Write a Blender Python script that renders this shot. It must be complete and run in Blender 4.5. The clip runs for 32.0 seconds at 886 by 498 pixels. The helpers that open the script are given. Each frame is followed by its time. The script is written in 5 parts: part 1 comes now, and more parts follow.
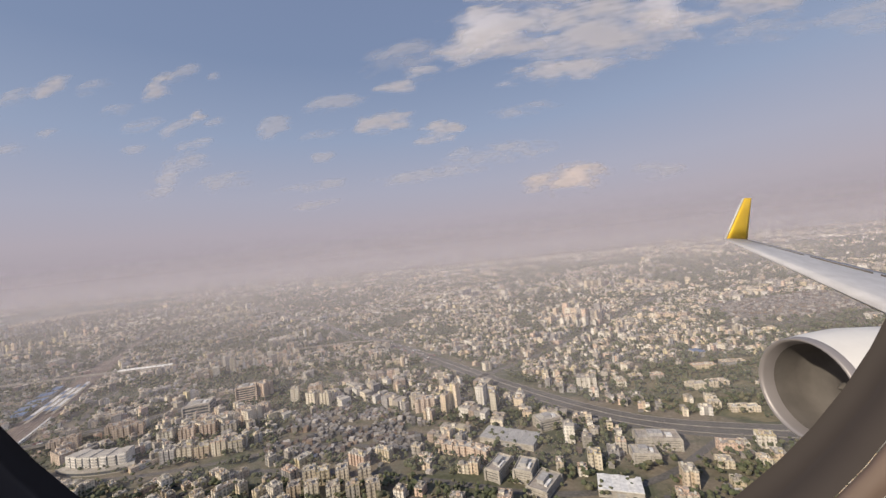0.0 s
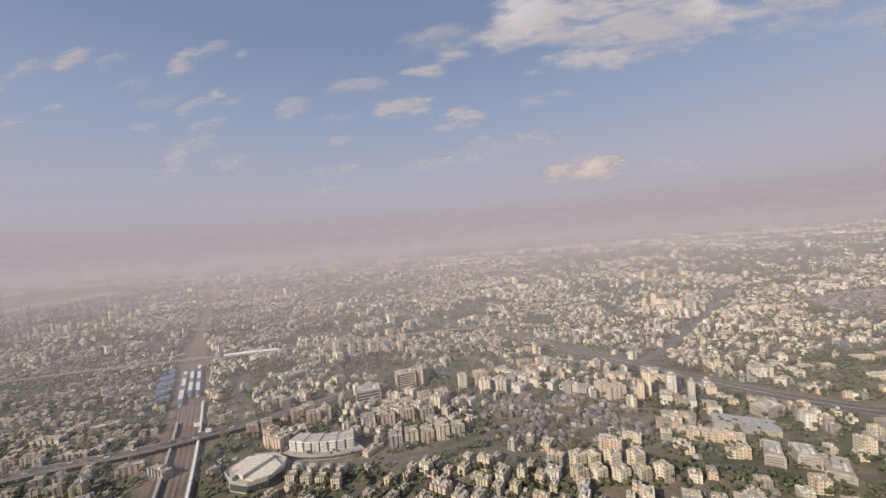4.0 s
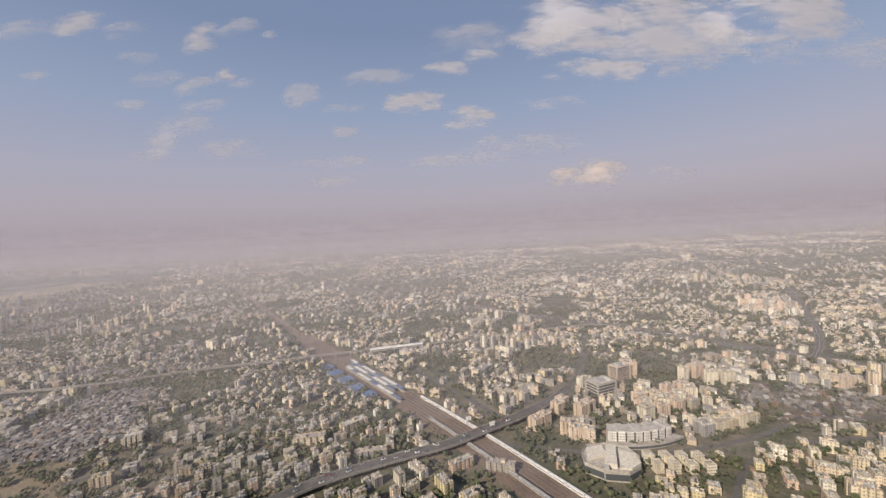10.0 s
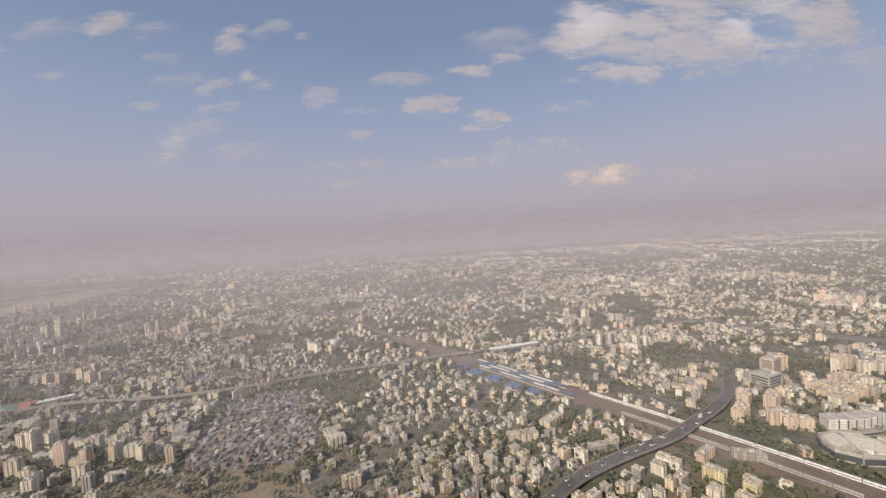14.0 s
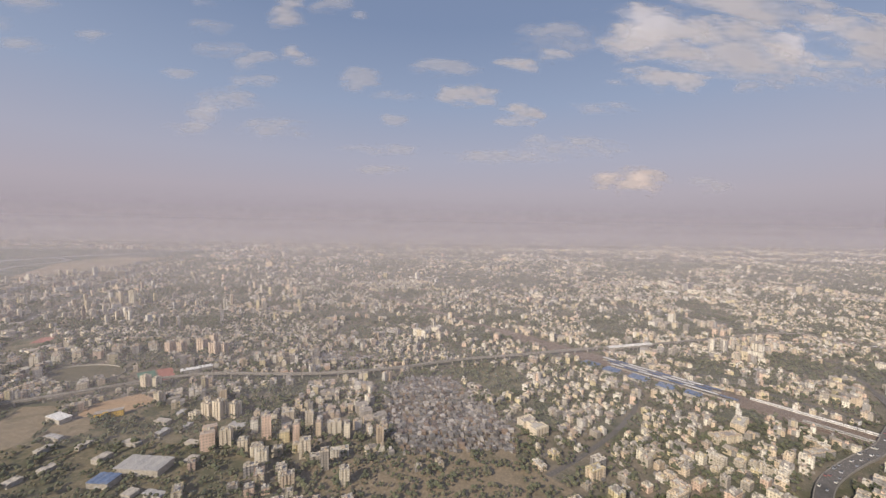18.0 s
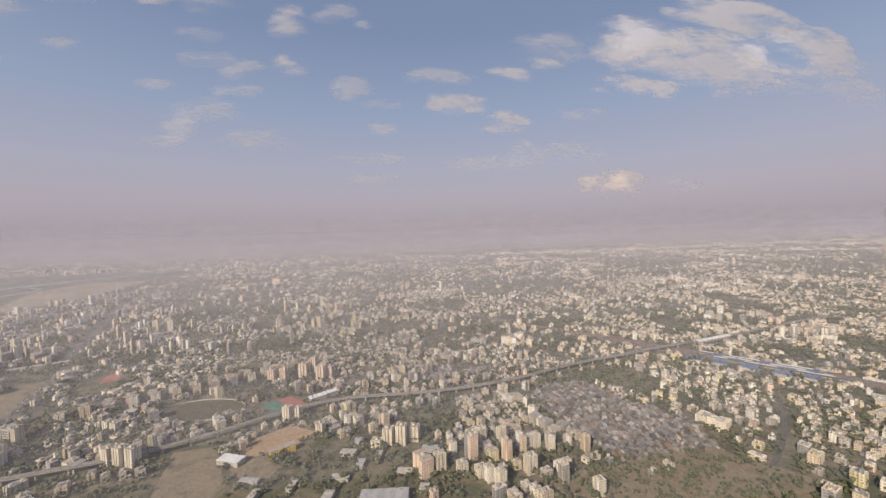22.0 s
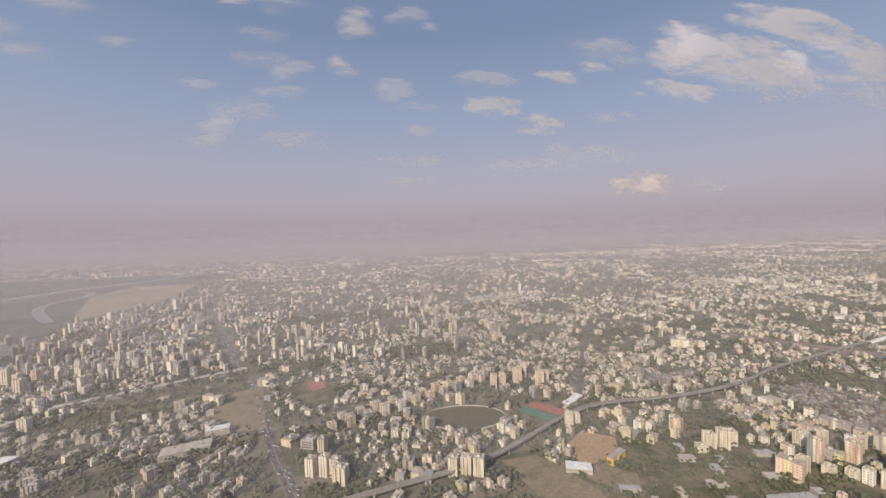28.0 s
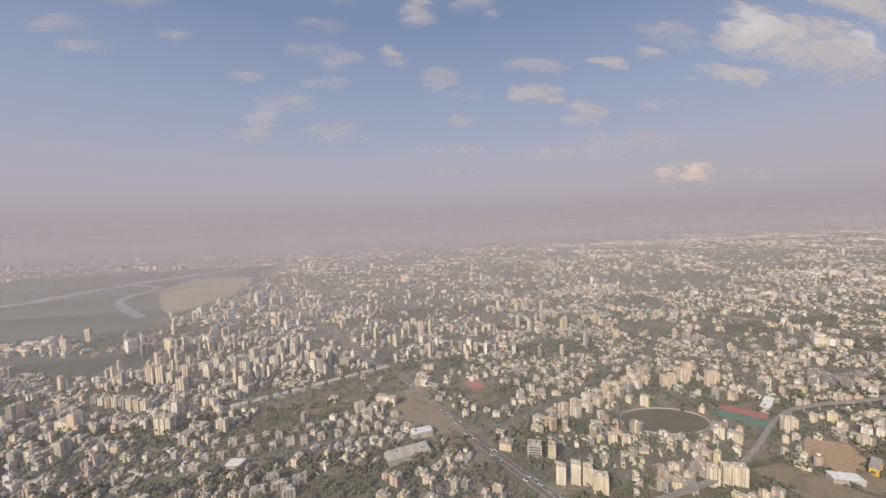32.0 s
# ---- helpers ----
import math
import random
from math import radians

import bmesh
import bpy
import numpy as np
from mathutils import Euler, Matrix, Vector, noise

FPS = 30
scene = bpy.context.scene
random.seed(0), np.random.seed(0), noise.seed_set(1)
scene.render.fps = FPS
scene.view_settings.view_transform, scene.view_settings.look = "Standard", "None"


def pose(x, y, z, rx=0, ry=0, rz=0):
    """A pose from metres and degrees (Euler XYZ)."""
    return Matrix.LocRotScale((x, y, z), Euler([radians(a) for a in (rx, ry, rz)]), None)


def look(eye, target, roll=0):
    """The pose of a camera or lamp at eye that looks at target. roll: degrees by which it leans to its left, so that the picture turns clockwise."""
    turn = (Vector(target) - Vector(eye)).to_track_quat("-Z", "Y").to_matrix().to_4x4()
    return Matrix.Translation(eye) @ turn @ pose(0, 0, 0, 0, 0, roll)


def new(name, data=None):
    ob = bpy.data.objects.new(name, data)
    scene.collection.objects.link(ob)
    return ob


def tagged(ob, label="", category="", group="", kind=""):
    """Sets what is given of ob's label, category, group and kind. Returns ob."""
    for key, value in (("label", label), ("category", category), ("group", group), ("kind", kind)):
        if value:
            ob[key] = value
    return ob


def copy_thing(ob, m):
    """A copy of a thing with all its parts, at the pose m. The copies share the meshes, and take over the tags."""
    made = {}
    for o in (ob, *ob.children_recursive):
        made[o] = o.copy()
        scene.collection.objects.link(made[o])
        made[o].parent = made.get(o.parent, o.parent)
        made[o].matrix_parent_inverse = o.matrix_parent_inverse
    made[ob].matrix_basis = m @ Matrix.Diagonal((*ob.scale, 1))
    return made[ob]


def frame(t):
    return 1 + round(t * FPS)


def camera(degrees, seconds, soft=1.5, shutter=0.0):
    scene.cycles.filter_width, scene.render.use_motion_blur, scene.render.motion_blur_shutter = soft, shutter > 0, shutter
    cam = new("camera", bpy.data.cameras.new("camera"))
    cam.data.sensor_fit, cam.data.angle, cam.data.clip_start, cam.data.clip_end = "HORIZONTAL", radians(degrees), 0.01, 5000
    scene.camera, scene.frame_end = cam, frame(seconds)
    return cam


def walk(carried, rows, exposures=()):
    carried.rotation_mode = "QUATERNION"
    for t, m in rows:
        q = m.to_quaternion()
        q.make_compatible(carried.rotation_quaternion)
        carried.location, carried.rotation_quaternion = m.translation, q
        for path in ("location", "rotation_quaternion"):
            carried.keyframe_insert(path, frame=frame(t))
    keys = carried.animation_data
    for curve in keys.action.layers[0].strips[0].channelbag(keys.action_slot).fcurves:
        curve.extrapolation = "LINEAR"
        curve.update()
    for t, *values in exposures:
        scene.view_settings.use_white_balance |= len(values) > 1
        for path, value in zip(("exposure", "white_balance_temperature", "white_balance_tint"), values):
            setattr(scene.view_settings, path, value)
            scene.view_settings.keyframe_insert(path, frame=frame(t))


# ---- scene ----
cam = camera(100.1, 32.0, soft=1.45)
PATH = [
    (0, 0, 0, 106, 90.29, 6.07, 7.73),
    (0.5, -17.24, -2.61, 108.18, 90.06, 6.35, 7.13),
    (1, -34.53, -5.12, 110.26, 89.27, 5.14, 6.76),
    (1.5, -51.89, -7.52, 112.22, 88.49, 5.54, 6.55),
    (2, -69.3, -9.82, 114.09, 87.87, 5.22, 6.34),
    (2.5, -86.76, -12.01, 115.85, 87.67, 4.16, 7.11),
    (3, -104.28, -14.1, 117.52, 87.97, 4.92, 6.75),
    (3.5, -121.84, -16.08, 119.09, 87.94, 5.55, 6.32),
    (5.5, -192.63, -22.94, 124.52, 89.83, 1.02, 4.27),
    (6, -210.44, -24.39, 125.68, 89.24, 2.41, 4.93),
    (6.5, -228.3, -25.73, 126.76, 89.6, 2.39, 3.11),
    (7, -246.21, -26.97, 127.78, 89.2, 2.3, 3.48),
    (7.5, -264.16, -28.09, 128.73, 88.9, 1.01, 3.54),
    (8, -282.16, -29.11, 129.62, 87.76, 2.82, 3.11),
    (8.5, -300.19, -30.03, 130.45, 88.11, 1.85, 2.4),
    (9, -318.27, -30.83, 131.23, 88.06, 2.65, 1.41),
    (9.5, -336.39, -31.53, 131.95, 87.68, 3.53, 0.15),
    (10, -354.55, -32.11, 132.63, 87.49, 2.96, 0.28),
    (10.5, -372.74, -32.59, 133.26, 86.95, 2.31, 0.72),
    (11, -390.97, -32.96, 133.85, 87.22, 3.12, 0.33),
    (11.5, -409.24, -33.22, 134.41, 87.53, 2.9, -0.57),
    (12, -427.54, -33.38, 134.93, 87.98, 3.06, -0.74),
    (12.5, -445.88, -33.42, 135.42, 88.4, 3.09, -1.17),
    (13, -464.24, -33.35, 135.88, 88.57, 2.14, -0.91),
    (13.5, -482.64, -33.17, 136.32, 88.31, 3.17, -1.24),
    (14, -501.07, -32.89, 136.74, 87.87, 3.39, -1.61),
    (14.5, -519.53, -32.49, 137.14, 88.07, 1.73, 0.23),
    (16.5, -593.64, -29.79, 138.65, 86.96, -1.23, 0.01),
    (17, -612.23, -28.84, 139.02, 86.57, -1.05, -0.38),
    (17.5, -630.84, -27.77, 139.4, 86.59, -1.31, -1.2),
    (18, -649.48, -26.6, 139.79, 86.55, -0.85, -2.3),
    (18.5, -668.14, -25.31, 140.18, 86.66, -0.49, -2.71),
    (19, -686.81, -23.91, 140.59, 87.02, -1.05, -4.77),
    (19.5, -705.51, -22.4, 141.02, 87.19, -1.9, -4.34),
    (20, -724.22, -20.78, 141.47, 87.02, -1.18, -5.24),
    (20.5, -742.95, -19.04, 141.95, 87.07, -0.87, -6.28),
    (21, -761.7, -17.19, 142.45, 87.37, -0.2, -6.84),
    (21.5, -780.46, -15.23, 142.99, 87.56, 0.82, -7.4),
    (22, -799.23, -13.15, 143.56, 87.55, 1.69, -7.94),
    (22.5, -818.02, -10.96, 144.17, 87.66, 1.3, -8.04),
    (23, -836.82, -8.66, 144.83, 87.46, 1.33, -8.43),
    (23.5, -855.63, -6.24, 145.53, 87.2, 1.45, -7.5),
    (24, -874.45, -3.71, 146.28, 87.31, 1.8, -8.22),
    (24.5, -893.28, -1.06, 147.09, 87.48, 2.04, -8.76),
    (25, -912.11, 1.7, 147.95, 87.46, 2.61, -9.18),
    (25.5, -930.95, 4.58, 148.87, 87.58, 2.01, -9.52),
    (27.5, -1006.36, 17.23, 153.23, 87.55, 2.08, -9.45),
    (28, -1025.22, 20.68, 154.5, 87.65, 1.74, -9.4),
    (28.5, -1044.07, 24.25, 155.86, 87.42, 2.84, -10.03),
    (29, -1062.93, 27.94, 157.3, 87.27, 2.51, -10.47),
    (29.5, -1081.78, 31.74, 158.83, 87.25, 2.8, -10.19),
    (30, -1100.63, 35.66, 160.45, 87.51, 2.16, -11.39),
    (30.5, -1119.48, 39.69, 162.17, 87.17, 3.02, -11.2),
    (31, -1138.32, 43.84, 163.98, 87.04, 2.27, -10.14),
    (31.5, -1157.16, 48.11, 165.9, 86.52, 1.88, -9.37),
    (32, -1175.99, 52.5, 167.92, 86.13, 2.14, -7.88),
]
walk(cam, [(t, pose(*row)) for t, *row in PATH], exposures=((0.0, 0.20), (32.0, 0.20)))

# ---- light ----
SUN_AZ, SUN_EL = radians(222), radians(33)     # clockwise from +y, and above the horizon
to_sun = Vector((math.sin(SUN_AZ) * math.cos(SUN_EL), math.cos(SUN_AZ) * math.cos(SUN_EL), math.sin(SUN_EL)))
sun = new("sun", bpy.data.lights.new("sun", "SUN"))
sun.data.energy, sun.data.angle, sun.data.color = 3.85, radians(0.8), (1.0, 0.86, 0.68)
sun.matrix_world = look(to_sun * 3000, (0, 0, 0))
world = bpy.data.worlds.new("hazy_sky")
scene.world = world
scene.cycles.transparent_max_bounces = 40
world.use_nodes = True
wn, wl = world.node_tree.nodes, world.node_tree.links
wn.clear()
sky = wn.new("ShaderNodeTexSky")
sky.sky_type, sky.sun_disc, sky.sun_elevation, sky.sun_rotation = "NISHITA", False, SUN_EL, SUN_AZ
sky.dust_density, sky.air_density = 3.0, 1.0
coord = wn.new("ShaderNodeTexCoord")
split = wn.new("ShaderNodeSeparateXYZ")
wl.new(coord.outputs["Generated"], split.inputs[0])
ramp = wn.new("ShaderNodeValToRGB")
SKY_STOPS = [(0.0, (0.36, 0.313, 0.35)), (0.087, (0.40, 0.352, 0.405)), (0.17, (0.368, 0.362, 0.445)), (0.30, (0.275, 0.327, 0.455)), (0.46, (0.19, 0.247, 0.382)), (0.8, (0.155, 0.199, 0.332))]
while len(ramp.color_ramp.elements) < len(SKY_STOPS):
    ramp.color_ramp.elements.new(0.5)
for e, (at, colour) in zip(ramp.color_ramp.elements, SKY_STOPS):
    e.position, e.color = at, (*colour, 1)
wl.new(split.outputs["Z"], ramp.inputs["Fac"])
skyfall = wn.new("ShaderNodeVectorMath")
skyfall.operation = "SCALE"
skyfall.inputs["Scale"].default_value = 0.08
wl.new(sky.outputs[0], skyfall.inputs[0])
wmix = wn.new("ShaderNodeMix")
wmix.data_type = "RGBA"
wmix.inputs["Factor"].default_value = 0.88
wl.new(skyfall.outputs[0], wmix.inputs[6])
wl.new(ramp.outputs[0], wmix.inputs[7])
back = wn.new("ShaderNodeBackground")
back.inputs["Strength"].default_value = 1.0
wl.new(wmix.outputs[2], back.inputs[0])
wo = wn.new("ShaderNodeOutputWorld")
wl.new(back.outputs[0], wo.inputs[0])


# ---- materials ----
def material(name, rough=0.85, metal=0.0):
    m = bpy.data.materials.new(name)
    m.use_nodes = True
    b = m.node_tree.nodes["Principled BSDF"]
    b.inputs["Roughness"].default_value, b.inputs["Metallic"].default_value = rough, metal
    return m, m.node_tree.nodes, m.node_tree.links, b


def ramp_node(n, stops, kind="LINEAR"):
    r = n.new("ShaderNodeValToRGB")
    r.color_ramp.interpolation = kind
    while len(r.color_ramp.elements) < len(stops):
        r.color_ramp.elements.new(0.5)
    for e, (at, colour) in zip(r.color_ramp.elements, stops):
        e.position, e.color = at, (*colour, 1)
    return r


def noise_node(n, l, scale, detail=4.0, vector=None, rough=0.6):
    t = n.new("ShaderNodeTexNoise")
    t.inputs["Scale"].default_value, t.inputs["Detail"].default_value, t.inputs["Roughness"].default_value = scale, detail, rough
    if vector is not None:
        l.new(vector, t.inputs["Vector"])
    return t.outputs["Fac"]


def mix_node(n, l, fac, a, b, mode="MIX"):
    m = n.new("ShaderNodeMix")
    m.data_type, m.blend_type = "RGBA", mode
    for value, socket in ((fac, m.inputs["Factor"]), (a, m.inputs[6]), (b, m.inputs[7])):
        if isinstance(value, (int, float)):
            socket.default_value = value
        elif isinstance(value, tuple):
            socket.default_value = (*value, 1)
        else:
            l.new(value, socket)
    return m.outputs[2]


def math_node(n, l, op, a, b=0.0, c=0.0):
    m = n.new("ShaderNodeMath")
    m.operation = op
    for value, socket in zip((a, b, c), m.inputs):
        if isinstance(value, (int, float)):
            socket.default_value = value
        else:
            l.new(value, socket)
    return m.outputs[0]


def mottled(name, colours, scale, fine, rough=0.9, bump=0.0):
    """A surface whose colour drifts between several tones at two scales."""
    m, n, l, b = material(name, rough)
    geo = n.new("ShaderNodeNewGeometry").outputs["Position"]
    big = noise_node(n, l, scale, 5, geo)
    stops = [(0.3 + 0.4 * i / max(1, len(colours) - 1), c) for i, c in enumerate(colours)]
    r = ramp_node(n, stops)
    l.new(big, r.inputs[0])
    grain = ramp_node(n, [(0.3, (0.72, 0.72, 0.72)), (0.7, (1.22, 1.22, 1.22))])
    l.new(noise_node(n, l, fine, 3, geo), grain.inputs[0])
    l.new(mix_node(n, l, 1.0, r.outputs[0], grain.outputs[0], "MULTIPLY"), b.inputs["Base Color"])
    if bump:
        bm_ = n.new("ShaderNodeBump")
        bm_.inputs["Distance"].default_value = bump
        l.new(noise_node(n, l, fine, 3, geo), bm_.inputs["Height"])
        l.new(bm_.outputs[0], b.inputs["Normal"])
    return m


PAINTS = [(0.66, 0.58, 0.44), (0.76, 0.72, 0.62), (0.62, 0.51, 0.39), (0.70, 0.59, 0.46), (0.52, 0.48, 0.41), (0.80, 0.76, 0.69), (0.68, 0.52, 0.42), (0.40, 0.37, 0.33), (0.66, 0.58, 0.38), (0.74, 0.67, 0.55), (0.34, 0.33, 0.33)]


def facade(name, paints, island, floor=1.65, bay=1.5, glass=0.55):
    """Painted render with rain streaks and rows of dark openings, a tone for each building."""
    m, n, l, b = material(name, 0.85)
    geo = n.new("ShaderNodeNewGeometry")
    rnd = geo.outputs["Random Per Island"] if island else n.new("ShaderNodeObjectInfo").outputs["Random"]
    r = ramp_node(n, [(i / len(paints), c) for i, c in enumerate(paints)], "CONSTANT")
    l.new(rnd, r.inputs[0])
    p, q = n.new("ShaderNodeSeparateXYZ"), n.new("ShaderNodeSeparateXYZ")
    l.new(geo.outputs["Position"], p.inputs[0])
    l.new(geo.outputs["Normal"], q.inputs[0])
    along = math_node(n, l, "SUBTRACT", math_node(n, l, "MULTIPLY", p.outputs[0], q.outputs[1]), math_node(n, l, "MULTIPLY", p.outputs[1], q.outputs[0]))
    col = math_node(n, l, "FRACT", math_node(n, l, "DIVIDE", along, bay))
    row = math_node(n, l, "FRACT", math_node(n, l, "DIVIDE", p.outputs[2], floor))
    wall = math_node(n, l, "LESS_THAN", math_node(n, l, "ABSOLUTE", q.outputs[2]), 0.5)
    window = math_node(n, l, "MULTIPLY", math_node(n, l, "COMPARE", col, 0.5, 0.27), math_node(n, l, "COMPARE", row, 0.55, 0.24))
    window = math_node(n, l, "MULTIPLY", math_node(n, l, "MULTIPLY", window, wall), glass)
    streak = n.new("ShaderNodeMapping")
    streak.inputs["Scale"].default_value = (0.35, 0.35, 0.06)
    l.new(geo.outputs["Position"], streak.inputs["Vector"])
    dirt = ramp_node(n, [(0.3, (0.62, 0.60, 0.56)), (0.65, (1.1, 1.1, 1.1))])
    l.new(noise_node(n, l, 1.0, 4, streak.outputs[0]), dirt.inputs[0])
    paint = mix_node(n, l, 1.0, r.outputs[0], dirt.outputs[0], "MULTIPLY")
    roofdirt = ramp_node(n, [(0.25, (0.5, 0.48, 0.45)), (0.75, (1.0, 0.98, 0.95))])
    l.new(noise_node(n, l, 0.5, 4, geo.outputs["Position"]), roofdirt.inputs[0])
    roof = mix_node(n, l, 1.0, mix_node(n, l, 0.6, r.outputs[0], (0.46, 0.43, 0.40)), roofdirt.outputs[0], "MULTIPLY")
    paint = mix_node(n, l, wall, roof, paint)
    l.new(mix_node(n, l, window, paint, (0.07, 0.075, 0.08)), b.inputs["Base Color"])
    return m


def by_island(name, colours, rough=0.9, spread=0.3, single=False):
    m, n, l, b = material(name, rough)
    geo = n.new("ShaderNodeNewGeometry")
    r = ramp_node(n, [(i / len(colours), c) for i, c in enumerate(colours)], "CONSTANT")
    l.new(n.new("ShaderNodeObjectInfo").outputs["Random"] if single else geo.outputs["Random Per Island"], r.inputs[0])
    g = ramp_node(n, [(0.3, (1 - spread,) * 3), (0.7, (1 + spread,) * 3)])
    l.new(noise_node(n, l, 0.9, 4, geo.outputs["Position"]), g.inputs[0])
    l.new(mix_node(n, l, 1.0, r.outputs[0], g.outputs[0], "MULTIPLY"), b.inputs["Base Color"])
    return m


M_GROUND = mottled("dusty_ground", [(0.15, 0.135, 0.10), (0.085, 0.092, 0.055), (0.205, 0.172, 0.13), (0.10, 0.10, 0.064)], 0.018, 0.45)
M_GRASS = mottled("dry_grass", [(0.12, 0.115, 0.058), (0.20, 0.17, 0.10), (0.10, 0.105, 0.055), (0.17, 0.14, 0.085)], 0.05, 0.6)
M_EARTH = mottled("bare_earth", [(0.19, 0.158, 0.105), (0.245, 0.195, 0.13), (0.14, 0.125, 0.078)], 0.06, 0.5)
M_DAMP = mottled("damp_turf", [(0.095, 0.09, 0.055), (0.13, 0.115, 0.075), (0.085, 0.08, 0.05)], 0.05, 0.5)
M_CLAY = mottled("clay_field", [(0.36, 0.245, 0.15), (0.39, 0.275, 0.175), (0.31, 0.215, 0.13)], 0.08, 0.5)
M_MUD = mottled("marsh_mud", [(0.22, 0.17, 0.12), (0.28, 0.22, 0.15), (0.13, 0.13, 0.07)], 0.008, 0.1)
M_MANGROVE = mottled("mangrove", [(0.05, 0.062, 0.042), (0.07, 0.08, 0.055), (0.045, 0.055, 0.04)], 0.02, 0.3, bump=1.0)
M_BALLAST = mottled("rail_ballast", [(0.17, 0.125, 0.095), (0.22, 0.165, 0.13), (0.14, 0.11, 0.09)], 0.05, 0.9)
M_ASPHALT = mottled("asphalt", [(0.10, 0.095, 0.09), (0.14, 0.13, 0.12), (0.085, 0.082, 0.08)], 0.05, 0.8)
M_CONCRETE = mottled("weathered_concrete", [(0.34, 0.31, 0.27), (0.44, 0.41, 0.36), (0.30, 0.28, 0.25)], 0.08, 0.7)
M_WORN = mottled("worn_grey_concrete", [(0.22, 0.20, 0.18), (0.29, 0.27, 0.24), (0.19, 0.175, 0.16)], 0.08, 0.7)
M_SCRUB = mottled("scrub_ground", [(0.115, 0.108, 0.062), (0.185, 0.155, 0.098), (0.085, 0.088, 0.048), (0.145, 0.125, 0.078)], 0.045, 0.5)
M_PALEROOF = mottled("cream_roof_plate", [(0.60, 0.55, 0.46), (0.66, 0.61, 0.52), (0.54, 0.49, 0.41)], 0.1, 0.9)
M_TANROOF = mottled("tan_sheet_roof", [(0.40, 0.365, 0.32), (0.47, 0.43, 0.38), (0.34, 0.31, 0.275)], 0.1, 0.9)
M_WHITE = mottled("white_sheeting", [(0.68, 0.68, 0.67), (0.78, 0.77, 0.75)], 0.1, 0.6, 0.5)
M_GREYROOF = mottled("grey_sheet_roof", [(0.34, 0.335, 0.33), (0.43, 0.42, 0.41)], 0.1, 0.9, 0.8)
M_BLUE = mottled("blue_tarpaulin", [(0.10, 0.155, 0.27), (0.13, 0.19, 0.32), (0.19, 0.225, 0.29)], 0.12, 0.6, 0.5)
M_GLASS, *_rest = material("dark_window_glass", 0.12)
_rest[2].inputs["Base Color"].default_value = (0.09, 0.10, 0.11, 1)
M_STEEL, *_rest = material("rail_steel", 0.35, 0.9)
_rest[2].inputs["Base Color"].default_value = (0.38, 0.34, 0.31, 1)
M_WATER, *_rest = material("creek_water", 0.25)
_rest[2].inputs["Base Color"].default_value = (0.12, 0.115, 0.105, 1)
M_RED = mottled("red_court", [(0.32, 0.13, 0.10), (0.38, 0.17, 0.135)], 0.3, 1.0)
M_GREEN = mottled("green_court", [(0.09, 0.175, 0.13), (0.12, 0.215, 0.16)], 0.3, 1.0)
M_YELLOW = facade("yellow_wall", [(0.72, 0.47, 0.10)], False)
M_PEACH = facade("peach_wall", [(0.70, 0.58, 0.48), (0.68, 0.56, 0.45), (0.66, 0.53, 0.43)], False, 1.6, 1.3)
M_CREAM = facade("cream_wall", [(0.76, 0.70, 0.58), (0.74, 0.66, 0.54)], False, 1.6, 1.3)
M_FACADE = facade("painted_render", PAINTS, False)
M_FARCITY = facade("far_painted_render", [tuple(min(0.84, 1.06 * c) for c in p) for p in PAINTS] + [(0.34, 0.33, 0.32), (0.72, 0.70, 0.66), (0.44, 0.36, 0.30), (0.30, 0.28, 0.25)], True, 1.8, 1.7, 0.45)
M_ROOF = mottled("waterproofed_roof", [(0.42, 0.39, 0.35), (0.55, 0.52, 0.47), (0.34, 0.31, 0.28), (0.48, 0.40, 0.34)], 0.04, 0.6)
M_TANK = by_island("water_tank_plastic", [(0.10, 0.10, 0.10), (0.55, 0.54, 0.50), (0.16, 0.17, 0.20)], 0.5)
M_SHACK = by_island("shack_sheet_roofs", [(0.20, 0.185, 0.17), (0.27, 0.25, 0.23), (0.14, 0.11, 0.095), (0.44, 0.41, 0.38), (0.17, 0.165, 0.16), (0.24, 0.18, 0.135), (0.11, 0.105, 0.10), (0.30, 0.28, 0.26), (0.225, 0.215, 0.205)], 0.7)
M_LEAF = by_island("tree_foliage", [(0.085, 0.098, 0.05), (0.105, 0.112, 0.06), (0.07, 0.082, 0.044), (0.125, 0.12, 0.072)], 0.8, 0.4)
M_BARK = mottled("bark", [(0.12, 0.09, 0.06), (0.17, 0.13, 0.09)], 1.0, 4.0)
M_CAR = by_island("car_paint", [(0.75, 0.75, 0.75), (0.5, 0.5, 0.52), (0.12, 0.12, 0.13), (0.30, 0.10, 0.09), (0.7, 0.68, 0.62), (0.3, 0.32, 0.36)], 0.35, 0.05, True)


# ---- geometry helpers ----
def mesh_of(name, bm, mat):
    me = bpy.data.meshes.new(name)
    bm.to_mesh(me)
    bm.free()
    me.materials.append(mat)
    return me


def part(name, bm, mat, parent, label=""):
    ob = new(name, mesh_of(name, bm, mat))
    ob.parent = parent
    return tagged(ob, label)


def base(name, m, label, category, group="", kind=""):
    ob = new(name)
    ob.matrix_basis = m
    ob.empty_display_size = 0.5
    return tagged(ob, label, category, group, kind)


